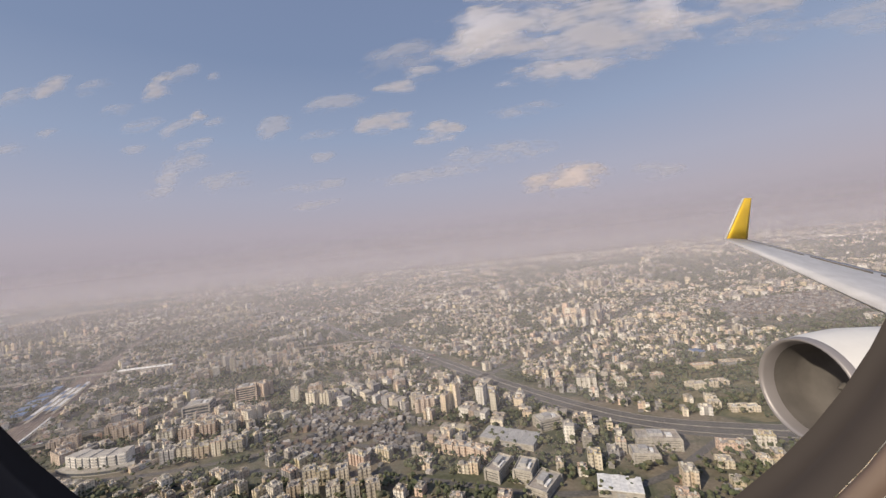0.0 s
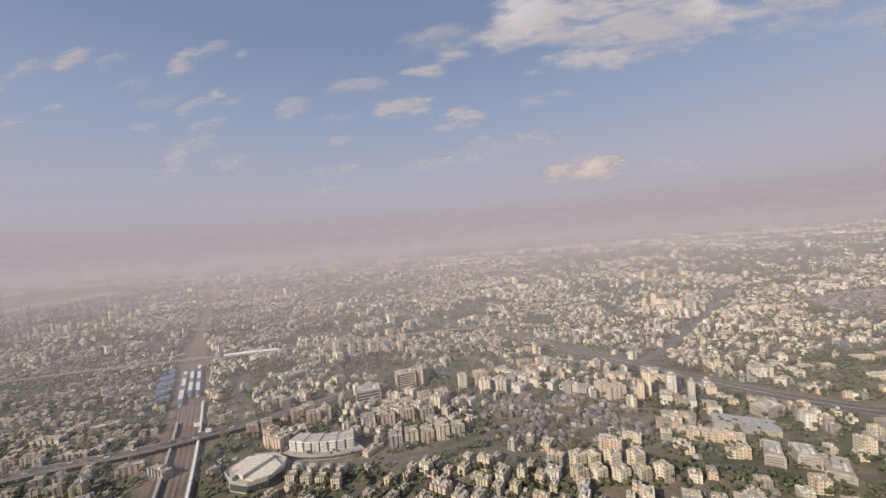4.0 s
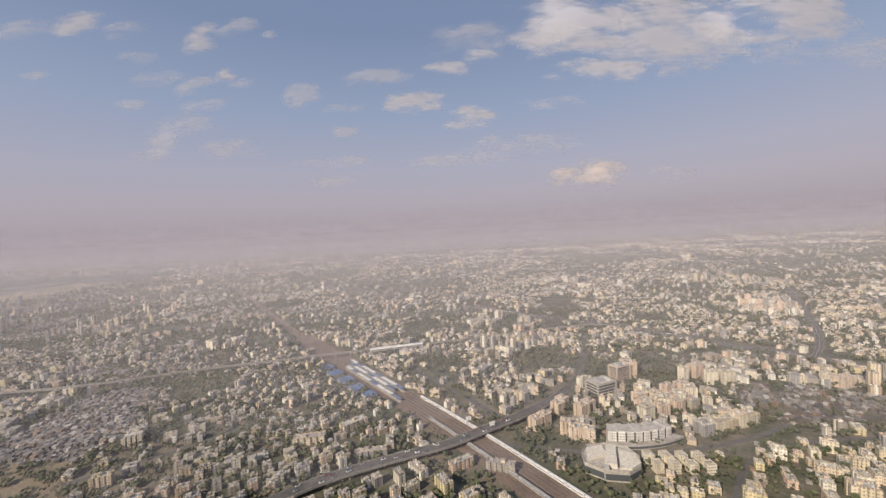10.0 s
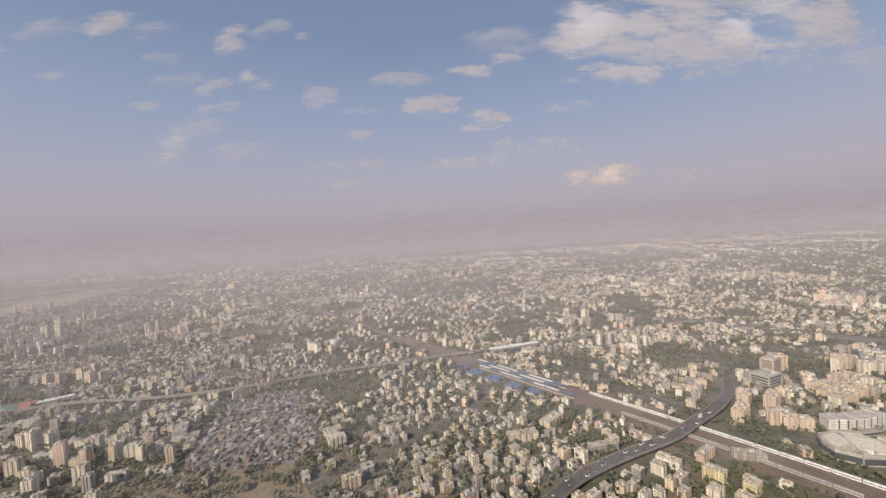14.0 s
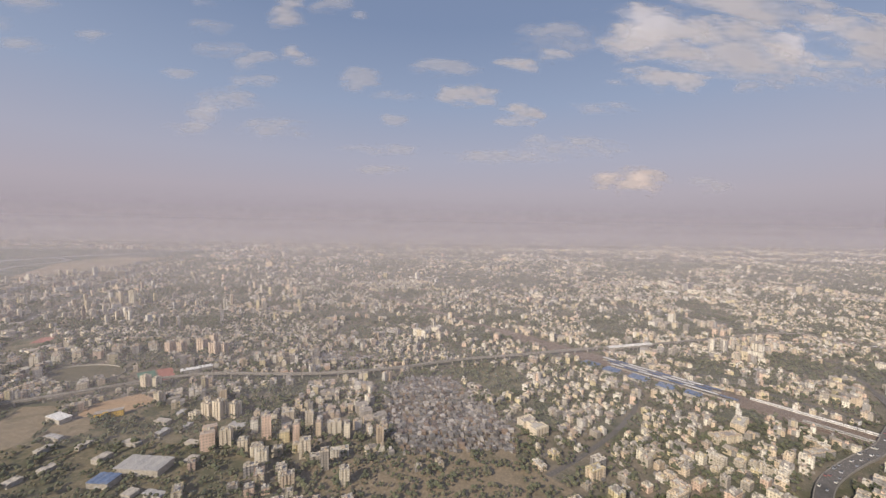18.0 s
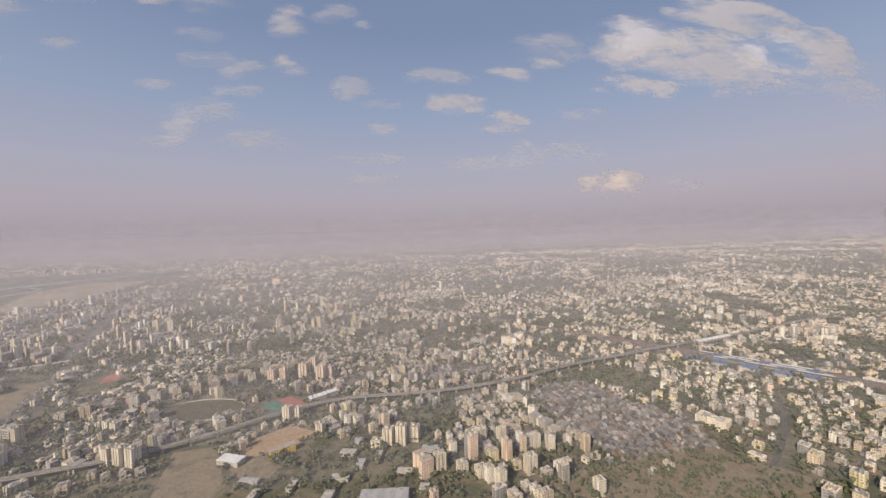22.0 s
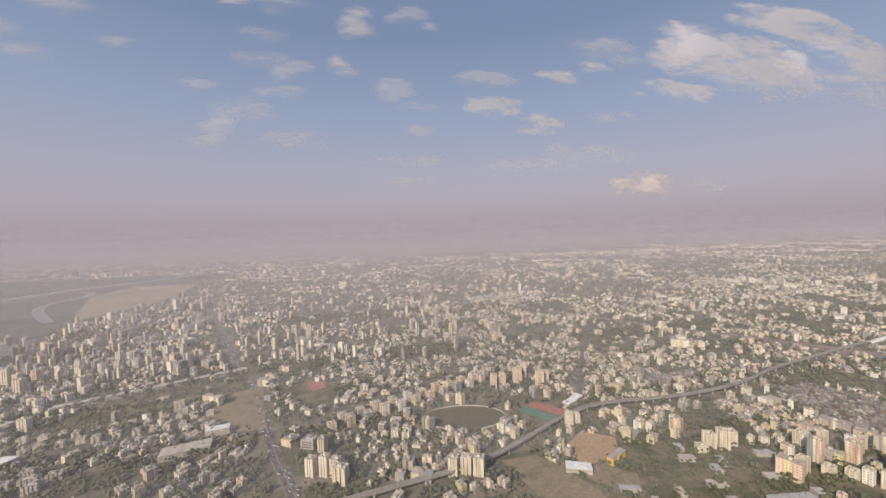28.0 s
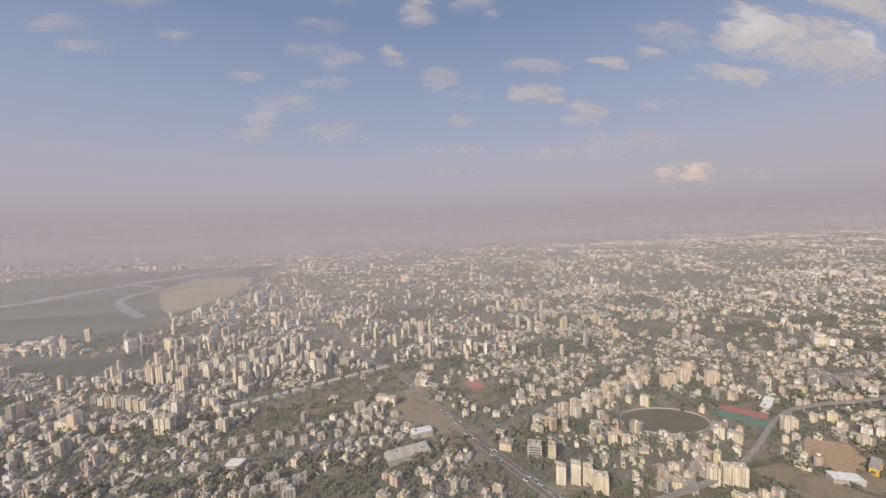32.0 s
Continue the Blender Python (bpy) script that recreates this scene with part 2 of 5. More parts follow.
def add_box(bm, x0, x1, y0, y1, z0, z1):
    v = [bm.verts.new(c) for c in ((x0, y0, z0), (x1, y0, z0), (x1, y1, z0), (x0, y1, z0), (x0, y0, z1), (x1, y0, z1), (x1, y1, z1), (x0, y1, z1))]
    for f in ((0, 3, 2, 1), (4, 5, 6, 7), (0, 1, 5, 4), (1, 2, 6, 5), (2, 3, 7, 6), (3, 0, 4, 7)):
        bm.faces.new([v[i] for i in f])
    return bm


def boxes(*rows):
    bm = bmesh.new()
    for row in rows:
        add_box(bm, *row)
    return bm


def prism(points, z0, z1):
    """An upright prism over a plan."""
    bm = bmesh.new()
    if sum(a[0] * b[1] - b[0] * a[1] for a, b in zip(points, points[1:] + points[:1])) < 0:
        points = points[::-1]
    low = [bm.verts.new((x, y, z0)) for x, y in points]
    top = [bm.verts.new((x, y, z1)) for x, y in points]
    bm.faces.new(top)
    for i in range(len(points)):
        j = (i + 1) % len(points)
        bm.faces.new((low[i], low[j], top[j], top[i]))
    return bm


def walls_round(points, z0, z1, thick):
    """A parapet along the edge of a plan: one closed band."""
    bm = bmesh.new()
    if sum(a[0] * b[1] - b[0] * a[1] for a, b in zip(points, points[1:] + points[:1])) < 0:
        points = points[::-1]
    k, inner = len(points), []
    for i in range(k):
        a, b, c = (Vector(points[(i + o) % k]) for o in (-1, 0, 1))
        u, v = (b - a).normalized(), (c - b).normalized()
        n = Vector((-u.y - v.y, u.x + v.x))
        inner.append(b + n * thick / max(0.4, n.length_squared / 2))
    rows_ = [[bm.verts.new((*p, z)) for p in ring_] for ring_, z in ((points, z0), (points, z1), (inner, z1), (inner, z0))]
    for r, q in zip(rows_, rows_[1:]):
        for i in range(k):
            bm.faces.new((r[i], r[(i + 1) % k], q[(i + 1) % k], q[i]))
    return bm


def cylinder(bm, x, y, z0, z1, r, r2=None, n=10):
    r2 = r if r2 is None else r2
    low = [bm.verts.new((x + r * math.cos(a), y + r * math.sin(a), z0)) for a in np.linspace(0, 2 * math.pi, n, endpoint=False)]
    top = [bm.verts.new((x + r2 * math.cos(a), y + r2 * math.sin(a), z1)) for a in np.linspace(0, 2 * math.pi, n, endpoint=False)]
    bm.faces.new(top)
    for i in range(n):
        bm.faces.new((low[i], low[(i + 1) % n], top[(i + 1) % n], top[i]))
    return bm


def smooth_line(points, step=8.0):
    """A line through the points with rounded bends."""
    p = np.array(points, float)
    for _ in range(3):
        q = [p[0]]
        for a, b in zip(p[:-1], p[1:]):
            q += [0.75 * a + 0.25 * b, 0.25 * a + 0.75 * b]
        p = np.array(q + [p[-1]])
    return p


def offsets(line, d):
    t = np.gradient(line[:, :2], axis=0)
    t /= np.linalg.norm(t, axis=1)[:, None]
    return line[:, :2] + d * np.stack([-t[:, 1], t[:, 0]], 1)


def strip(line, d0, d1, z0, z1):
    """A solid ribbon along a line, between two offsets and two heights."""
    bm = bmesh.new()
    a, b = offsets(line, d0), offsets(line, d1)
    rows = [[bm.verts.new((*p, z)) for p, z in ((a[i], z0), (a[i], z1), (b[i], z1), (b[i], z0))] for i in range(len(line))]
    for r, s in zip(rows, rows[1:]):
        for k in range(3):
            bm.faces.new((r[k], r[k + 1], s[k + 1], s[k]))
    for r in (rows[0], rows[-1]):
        bm.faces.new(r)
    bmesh.ops.recalc_face_normals(bm, faces=bm.faces)
    return bm


def bulk(name, rows, mat, label, category, lean=0.0):
    """Many small buildings as one mesh. Rows: x, y, width, depth, foot, top, turn."""
    r = np.array(rows, float)
    c, s = np.cos(r[:, 6]), np.sin(r[:, 6])
    corner = np.array([(-1, -1), (1, -1), (1, 1), (-1, 1)]) / 2
    dx, dy = corner[:, 0] * r[:, 2:3], corner[:, 1] * r[:, 3:4]
    x = r[:, 0:1] + dx * c[:, None] - dy * s[:, None]
    y = r[:, 1:2] + dx * s[:, None] + dy * c[:, None]
    n = len(r)
    v = np.zeros((n, 8, 3))
    v[:, :4, 0], v[:, :4, 1], v[:, :4, 2] = x, y, r[:, 4:5]
    v[:, 4:, 0], v[:, 4:, 1], v[:, 4:, 2] = x, y, r[:, 5:6] + (lean * (corner[:, 1])[None, :] if lean else 0)
    f = np.array([(4, 5, 6, 7), (0, 1, 5, 4), (1, 2, 6, 5), (2, 3, 7, 6), (3, 0, 4, 7)])
    faces = (f[None] + 8 * np.arange(n)[:, None, None]).reshape(-1, 4)
    me = bpy.data.meshes.new(name)
    me.from_pydata(v.reshape(-1, 3).tolist(), [], faces.tolist())
    me.materials.append(mat)
    return tagged(new(name, me), label, category, kind="stuff")


FLATS = []


def flat(name, points, z, mat, label, category="ground"):
    bm = bmesh.new()
    FLATS.append(name)
    z += 0.012 * len(FLATS)
    bm.faces.new([bm.verts.new((x, y, z)) for x, y in points])
    bmesh.ops.recalc_face_normals(bm, faces=bm.faces)
    ob = new(name, mesh_of(name, bm, mat))
    if ob.data.polygons[0].normal.z < 0:
        ob.data.flip_normals()
    return tagged(ob, label, category, kind="structure")


# ---- plan: what is kept free of ordinary houses ----
GX, GY, CELL = -2700, 60, 3.0
BUSY = np.zeros((1500, 620), np.uint8)       # 1: built or kept free, 2: green, 3: shacks
CX, CY = np.meshgrid(GX + CELL * (np.arange(1500) + 0.5), GY + CELL * (np.arange(620) + 0.5), indexing="ij")


def claim_line(points, half, code=1):
    p = np.array(points, float)[:, :2]
    for a, b in zip(p[:-1], p[1:]):
        lo, hi = np.minimum(a, b) - half, np.maximum(a, b) + half
        i0, j0 = max(0, int((lo[0] - GX) / CELL)), max(0, int((lo[1] - GY) / CELL))
        i1, j1 = max(0, int((hi[0] - GX) / CELL) + 1), max(0, int((hi[1] - GY) / CELL) + 1)
        x, y = CX[i0:i1, j0:j1], CY[i0:i1, j0:j1]
        if not x.size:
            continue
        d = b - a
        u = np.clip(((x - a[0]) * d[0] + (y - a[1]) * d[1]) / (d @ d), 0, 1)
        BUSY[i0:i1, j0:j1][np.hypot(x - a[0] - u * d[0], y - a[1] - u * d[1]) < half] = code


def inside(points, x, y):
    p, hit = list(points), np.zeros(np.shape(x), bool)
    for (xa, ya), (xb, yb) in zip(p, p[1:] + p[:1]):
        if ya != yb:
            hit ^= ((ya > y) != (yb > y)) & (x < (xb - xa) * (y - ya) / (yb - ya) + xa)
    return hit


def claim_area(points, code=1):
    BUSY[inside(points, CX, CY)] = code


def busy(x, y):
    i, j = int((x - GX) / CELL), int((y - GY) / CELL)
    return BUSY[i, j] if 0 <= i < 1500 and 0 <= j < 620 else 0


HIGHWAY = [(-700, 1000), (-480, 780), (-324, 625), (-214, 510), (-125, 429), (-47, 338), (2, 280), (42, 240), (75, 216), (124, 203), (300, 175), (620, 130)]
CROSSROAD = [(-22, 305), (25, 345), (90, 420), (170, 520), (260, 640)]
RAIL = [(-270, 90), (-312, 153), (-361, 221), (-437, 318), (-554, 464), (-759, 748), (-1000, 1080), (-1400, 1640)]
BRIDGE_ROAD = [(-520, 60), (-480, 112), (-441, 154), (-400, 174), (-360, 188), (-337, 203), (-304, 222), (-277, 246), (-258, 272)]
FLYOVER = [(-1250, 190), (-1023, 240), (-987, 246), (-954, 257), (-920, 276), (-884, 298), (-844, 312), (-768, 306), (-688, 318), (-627, 343), (-549, 360), (-476, 378), (-389, 394), (-323, 410), (-214, 440), (-120, 452)]
AVENUE = [(-1030, 150), (-1090, 264), (-1117, 320), (-1140, 380), (-1172, 455), (-1221, 530), (-1272, 646), (-1400, 900), (-1500, 1200)]
LANE = [(-390, 330), (-374, 298), (-341, 256), (-323, 225)]
STREETS = [[(-345, 196), (-300, 186), (-262, 176), (-232, 175), (-190, 182), (-150, 196), (-110, 210), (-60, 196)], [(-258, 272), (-238, 300), (-215, 350), (-190, 420)], [(-1400, 300), (-1280, 330), (-1140, 372)], [(-1117, 330), (-1010, 380), (-880, 460), (-760, 560)], [(-700, 110), (-560, 180), (-470, 260), (-452, 330)],
           [(-250, 110), (-180, 185), (-60, 176), (40, 150), (110, 206)], [(-215, 350), (-120, 330), (-50, 338)], [(90, 420), (230, 400), (420, 420)], [(-540, 370), (-620, 470), (-760, 520)], [(-870, 300), (-800, 420), (-700, 560)]]
SLUM_A = [(-676, 236), (-688, 282), (-668, 312), (-628, 308), (-612, 276), (-596, 246), (-590, 212), (-594, 190), (-618, 180), (-640, 192), (-660, 190), (-672, 212)]
SLUM_B = [(-152, 225), (-125, 262), (-75, 245), (-48, 225), (-44, 200), (-90, 186), (-146, 198)]
SLUM_C = [(-775, 345), (-745, 385), (-700, 372), (-715, 340)]
SLUM_D = [(240, 420), (260, 520), (420, 560), (440, 430)]
for line, half in ((HIGHWAY, 11), (CROSSROAD, 5), (RAIL[:5], 14.5), (RAIL[4:], 7.5), (BRIDGE_ROAD, 7.5), (FLYOVER, 4.5), (AVENUE, 8), (LANE, 4)):
    claim_line(line, half)
for line in STREETS:
    claim_line(line, 3.2)
for area in (SLUM_A, SLUM_B, SLUM_C, SLUM_D):
    claim_area(area, 3)
OVAL = [(-962 + 34 * math.cos(a) - 6 * math.sin(a), 320 + 21 * math.sin(a)) for a in np.linspace(0, 2 * math.pi, 28, endpoint=False)]
COURT = [(-917, 320), (-895, 334), (-874, 312), (-893, 293)]
CLAY = [(-903, 262), (-880, 279), (-860, 266), (-872, 244), (-900, 240)]
PARK = [(-880, 236), (-855, 258), (-800, 250), (-740, 200), (-760, 120), (-900, 120), (-930, 190)]
LAWN = [(75, 240), (85, 290), (150, 330), (230, 310), (240, 215), (130, 212)]
BROWN = [(-1182, 368), (-1178, 420), (-1154, 432), (-1124, 337), (-1148, 337)]
SPORTS = [(-1126, 421), (-1109, 443), (-1084, 417), (-1071, 377), (-1103, 374)]
SCRUB = [(-636, 326), (-590, 348), (-562, 326), (-566, 286), (-584, 258), (-600, 282), (-622, 312)]
KNOLL = [(-728, 172), (-705, 190), (-662, 190), (-640, 196), (-600, 196), (-570, 160), (-600, 130), (-660, 140)]
TAN_PLOT = [(-951, 256), (-925, 258), (-903, 218), (-905, 196), (-934, 196)]
SCHOOL_YARD = [(-907, 238), (-889, 238), (-872, 226), (-879, 212), (-899, 216)]
POND = [(-640, 800), (-600, 850), (-540, 850), (-520, 810), (-560, 780)]
WASTE = [(-1010, 120), (-1000, 215), (-930, 235), (-890, 150), (-940, 100)]
YARD = [(-1330, 350), (-1290, 428), (-1180, 480), (-1165, 440), (-1260, 360)]
for area, code in ((OVAL, 1), (COURT, 1), (CLAY, 1), (PARK, 2), (LAWN, 2), (BROWN, 1), (SPORTS, 1), (SCRUB, 2), (KNOLL, 2), (POND, 2), (WASTE, 2), (YARD, 2), (TAN_PLOT, 1), (SCHOOL_YARD, 1)):
    claim_area(area, code)
MANGROVE = [(-2700, 700), (-1790, 640), (-1660, 585), (-1530, 540), (-1500, 580), (-1640, 830), (-1600, 905), (-1590, 1110), (-1680, 1500), (-1720, 1900), (-2690, 1910)]
claim_area(MANGROVE)
claim_line([(-1740, 700), (-1650, 672), (-1480, 640)], 42, 0)

# ---- ground ----
gb = bmesh.new()
xs, ys = np.linspace(-5200, 4200, 40), np.linspace(-700, 4900, 28)
grid = [[gb.verts.new((x, y, 0)) for y in ys] for x in xs]
for i in range(39):
    for j in range(27):
        gb.faces.new((grid[i][j], grid[i + 1][j], grid[i + 1][j + 1], grid[i][j + 1]))
tagged(new("ground", mesh_of("ground", gb, M_GROUND)), "dusty olive-brown city ground reaching the horizon", "ground", kind="structure")
flat("mangrove_flat", MANGROVE, 0.10, M_MANGROVE, "dark green mangrove flat beside the creek", "mangrove")
flat("marsh", [(-1640, 880), (-1600, 1110), (-1680, 1480), (-1900, 1500), (-1870, 1250), (-1700, 960)], 0.16, M_MUD, "brown tidal marsh inside the creek bend", "marsh")
flat("oval_ground", OVAL, 0.12, M_DAMP, "worn oval sports ground among flats", "sports ground")
flat("clay_ground", CLAY, 0.12, M_CLAY, "orange clay playing field beside a yellow school", "playing field")
flat("park", PARK, 0.10, M_SCRUB, "dry green park with scattered trees", "park")
flat("lawn", LAWN, 0.10, M_GRASS, "green open grounds of a housing colony", "lawn")
flat("brown_plot", BROWN, 0.12, M_EARTH, "bare brown building plot beside the avenue", "plot")
flat("sports_plot", SPORTS, 0.12, M_SCRUB, "worn olive sports plot beside the avenue", "plot")
flat("pink_court", [(-1109, 428), (-1096, 436), (-1087, 412), (-1100, 405)], 0.13, M_RED, "faded red hard court on the sports plot", "court")
flat("scrub_plot", SCRUB, 0.10, M_GRASS, "scrubby open plot next to the shack quarter", "plot")
flat("knoll", KNOLL, 0.10, M_EARTH, "bare earth rise at the edge of the shacks", "plot")
flat("pond_plot", POND, 0.10, M_GRASS, "dark green open plot amid far houses", "plot")
flat("waste_ground", WASTE, 0.10, M_SCRUB, "dry waste ground with tracks and low sheds", "plot")
flat("tan_plot", TAN_PLOT, 0.12, M_EARTH, "bare tan plot with wheel tracks and low sheds", "plot")
flat("school_yard", SCHOOL_YARD, 0.12, M_EARTH, "trodden tan yard below the yellow school", "yard")
flat("bus_yard", YARD, 0.10, M_GRASS, "dusty depot yard", "yard")
flat("shack_ground", SLUM_A, 0.11, M_EARTH, "trodden earth under the shack quarter", "ground")
for n_, pts, w in (("creek", [(-2700, 1010), (-2400, 1040), (-2132, 1120), (-2120, 1290), (-2060, 1500), (-1885, 1800), (-1800, 2300), (-1500, 2900)], 62), ("creek_arm", [(-2060, 1440), (-1890, 1330), (-1910, 1130), (-1770, 960), (-1690, 880)], 20)):
    ob = new(n_, mesh_of(n_, strip(smooth_line(pts), -w / 2, w / 2, 0.0, 0.25), M_WATER))
    tagged(ob, "pale grey tidal creek winding through mangrove", "creek", kind="structure")


def road(name, pts, half, label, lift=0.14, marks=True):
    line = smooth_line(pts)
    ob = new(name, mesh_of(name, strip(line, -half, half, 0.0, lift), M_ASPHALT))
    tagged(ob, label, "road", kind="structure")
    if marks:
        part("kerb", strip(line, half, half + 0.3, 0, lift + 0.12), M_WORN, ob, "pale concrete kerb")
        part("kerb", strip(line, -half - 0.3, -half, 0, lift + 0.12), M_WORN, ob, "pale concrete kerb")
        part("median", strip(line, -0.25, 0.25, 0, lift + 0.3), M_WORN, ob, "concrete median strip")
    return line


L_HIGHWAY = road("road_highway", HIGHWAY, 6.2, "busy dark asphalt expressway with a median")
L_SERVICE = road("road_service", [tuple(p) for p in offsets(np.array(HIGHWAY, float), -8.6)], 1.5, "narrow service road beside the expressway", 0.11, False)
L_CROSS = road("road_cross", CROSSROAD, 2.6, "asphalt cross street running away from the expressway")
L_AVENUE = road("road_avenue", AVENUE, 3.8, "busy wide avenue between apartment blocks")
L_LANE = road("road_lane", LANE, 2.2, "pale concrete lane beside the railway", 0.12, False)
L_STREETS = [road("road_street", s, 1.7, "narrow tree-lined city street", 0.12, False) for s in STREETS]


def viaduct(name, pts, half, high, label, top, spacing=16.0):
    """A raised road: deck, parapets and piers."""
    line = smooth_line(pts)
    root = base(name, Matrix(), label, "viaduct", kind="structure")
    run = np.r_[0, np.cumsum(np.linalg.norm(np.diff(line, axis=0), axis=1))]

    def lift(bm):
        """Lets both ends come down to the ground."""
        for v in bm.verts:
            d = run[np.argmin(np.hypot(line[:, 0] - v.co.x, line[:, 1] - v.co.y))]
            v.co.z = max(v.co.z * min(1.0, d / 60, (run[-1] - d) / 60), v.co.z * 0.02 + 0.1)
        return bm

    part("deck", lift(strip(line, -half, half, high - 0.9, high)), M_WORN, root, "concrete deck")
    part("carriageway", lift(strip(line, -half + 0.5, half - 0.5, high + 0.002, high + 0.06)), top, root, "worn carriageway")
    for s in (-1, 1):
        part("parapet", lift(strip(line, min(s * half, s * (half - 0.3)), max(s * half, s * (half - 0.3)), high, high + 0.5)), M_WORN, root, "worn concrete parapet")
    for d in np.arange(60, run[-1] - 60, spacing):
        x, y = np.interp(d, run, line[:, 0]), np.interp(d, run, line[:, 1])
        if not -1250 < x < 150:
            continue
        bm = bmesh.new()
        cylinder(bm, x, y, 0, high - 0.9, 0.7, n=8)
        part("pier", bm, M_CONCRETE, root)
    return line


L_BRIDGE = viaduct("overpass", BRIDGE_ROAD, 3.8, 4.0, "concrete road overpass crossing the railway", M_ASPHALT)
L_FLYOVER = viaduct("elevated_line", FLYOVER, 1.7, 4.6, "long pale concrete elevated line through the city", M_WORN)

# ---- railway ----
line = smooth_line(RAIL)
NARROWS = int(np.argmax(line[:, 1] > 455)) + 1
rail = tagged(new("railway_bed", mesh_of("railway_bed", strip(line[:NARROWS], -12.5, 12.5, 0, 0.2), M_BALLAST)), "broad brown railway bed with several tracks", "railway", kind="structure")
part("narrow_bed", strip(line[NARROWS - 1:], -6.2, 6.2, 0, 0.19), M_BALLAST, rail, "narrower brown track bed")
for d in (-10.5, -7.5, -4.5, -1.5, 1.5, 4.5, 7.5):
    for g in (-0.42, 0.42):
        part("rail", strip(line if abs(d) < 5 else line[:NARROWS], d + g - 0.06, d + g + 0.06, 0.2, 0.34), M_STEEL, rail, "worn steel rail")


def at_run(line, d):
    run = np.r_[0, np.cumsum(np.linalg.norm(np.diff(line[:, :2], axis=0), axis=1))]
    p = np.array([np.interp(d, run, line[:, 0]), np.interp(d, run, line[:, 1])])
    q = np.array([np.interp(d + 1, run, line[:, 0]), np.interp(d + 1, run, line[:, 1])])
    return p, math.atan2(*(q - p)[::-1])


def train(name, track, start, cars, mat, label):
    root = base(name, Matrix(), label, "train")
    for i in range(cars):
        p, a = at_run(track, start + i * 10.6)
        car = part("carriage", boxes((-5.1, 5.1, -0.85, 0.85, 0.5, 2.0), (-5.0, 5.0, -0.6, 0.6, 2.0, 2.2)), mat, root)
        car.matrix_basis = pose(p[0], p[1], 0, 0, 0, math.degrees(a))
        part("window_band", boxes((-4.7, 4.7, -0.87, 0.87, 1.25, 1.65)), M_GLASS, car, "dark window band")
        for x in (-3.4, 3.4):
            part("bogie", boxes((x - 0.8, x + 0.8, -0.6, 0.6, 0.2, 0.5)), M_STEEL, car, "steel bogie")


track_a = np.c_[offsets(line, -10.5), np.zeros(len(line))]
track_b = np.c_[offsets(line, 4.5), np.zeros(len(line))]
train("commuter_train", track_a, 20, 18, M_WHITE, "long pale commuter train standing on the railway")
train("freight_train", track_b, 60, 11, M_GREYROOF, "grey goods train on the railway")
for d, run, n_ in ((-6.0, 230, 8), (0.0, 235, 7), (6.0, 215, 8)):
    for i in range(n_):
        p, a = at_run(np.c_[offsets(line, d), np.zeros(len(line))], run + i * 13)
        s = base("platform_shelter", pose(p[0], p[1], 0.2, 0, 0, math.degrees(a)), "pale sheet-roofed platform shelter on steel posts", "shelter", "platform shelters")
        part("platform", boxes((-6.4, 6.4, -1.2, 1.2, 0, 0.5)), M_CONCRETE, s)
        roof = bmesh.new()
        add_box(roof, -6.2, 6.2, -1.6, 0, 2.6, 2.75)
        add_box(roof, -6.2, 6.2, 0.02, 1.6, 2.7, 2.85)
        part("roof", roof, M_WHITE if i % 3 else M_BLUE, s)
        for x in (-5, 0, 5):
            part("post", boxes((x - 0.1, x + 0.1, -0.1, 0.1, 0.5, 2.6)), M_STEEL, s)


# ---- ordinary apartment houses ----
def h_plan(w, d, notch_w, notch_d, n):
    """A plan with light wells cut into both long sides."""
    pts, xs_ = [], np.linspace(-w / 2, w / 2, n + 2)[1:-1]
    pts.append((-w / 2, -d / 2))
    for x in xs_:
        pts += [(x - notch_w / 2, -d / 2), (x - notch_w / 2, -d / 2 + notch_d), (x + notch_w / 2, -d / 2 + notch_d), (x + notch_w / 2, -d / 2)]
    pts += [(w / 2, -d / 2), (w / 2, -d * 0.15), (w / 2 - notch_d, -d * 0.15), (w / 2 - notch_d, d * 0.15), (w / 2, d * 0.15), (w / 2, d / 2)]
    for x in xs_[::-1]:
        pts += [(x + notch_w / 2, d / 2), (x + notch_w / 2, d / 2 - notch_d), (x - notch_w / 2, d / 2 - notch_d), (x - notch_w / 2, d / 2)]
    pts += [(-w / 2, d / 2), (-w / 2, d * 0.15), (-w / 2 + notch_d, d * 0.15), (-w / 2 + notch_d, -d * 0.15), (-w / 2, -d * 0.15)]
    return pts


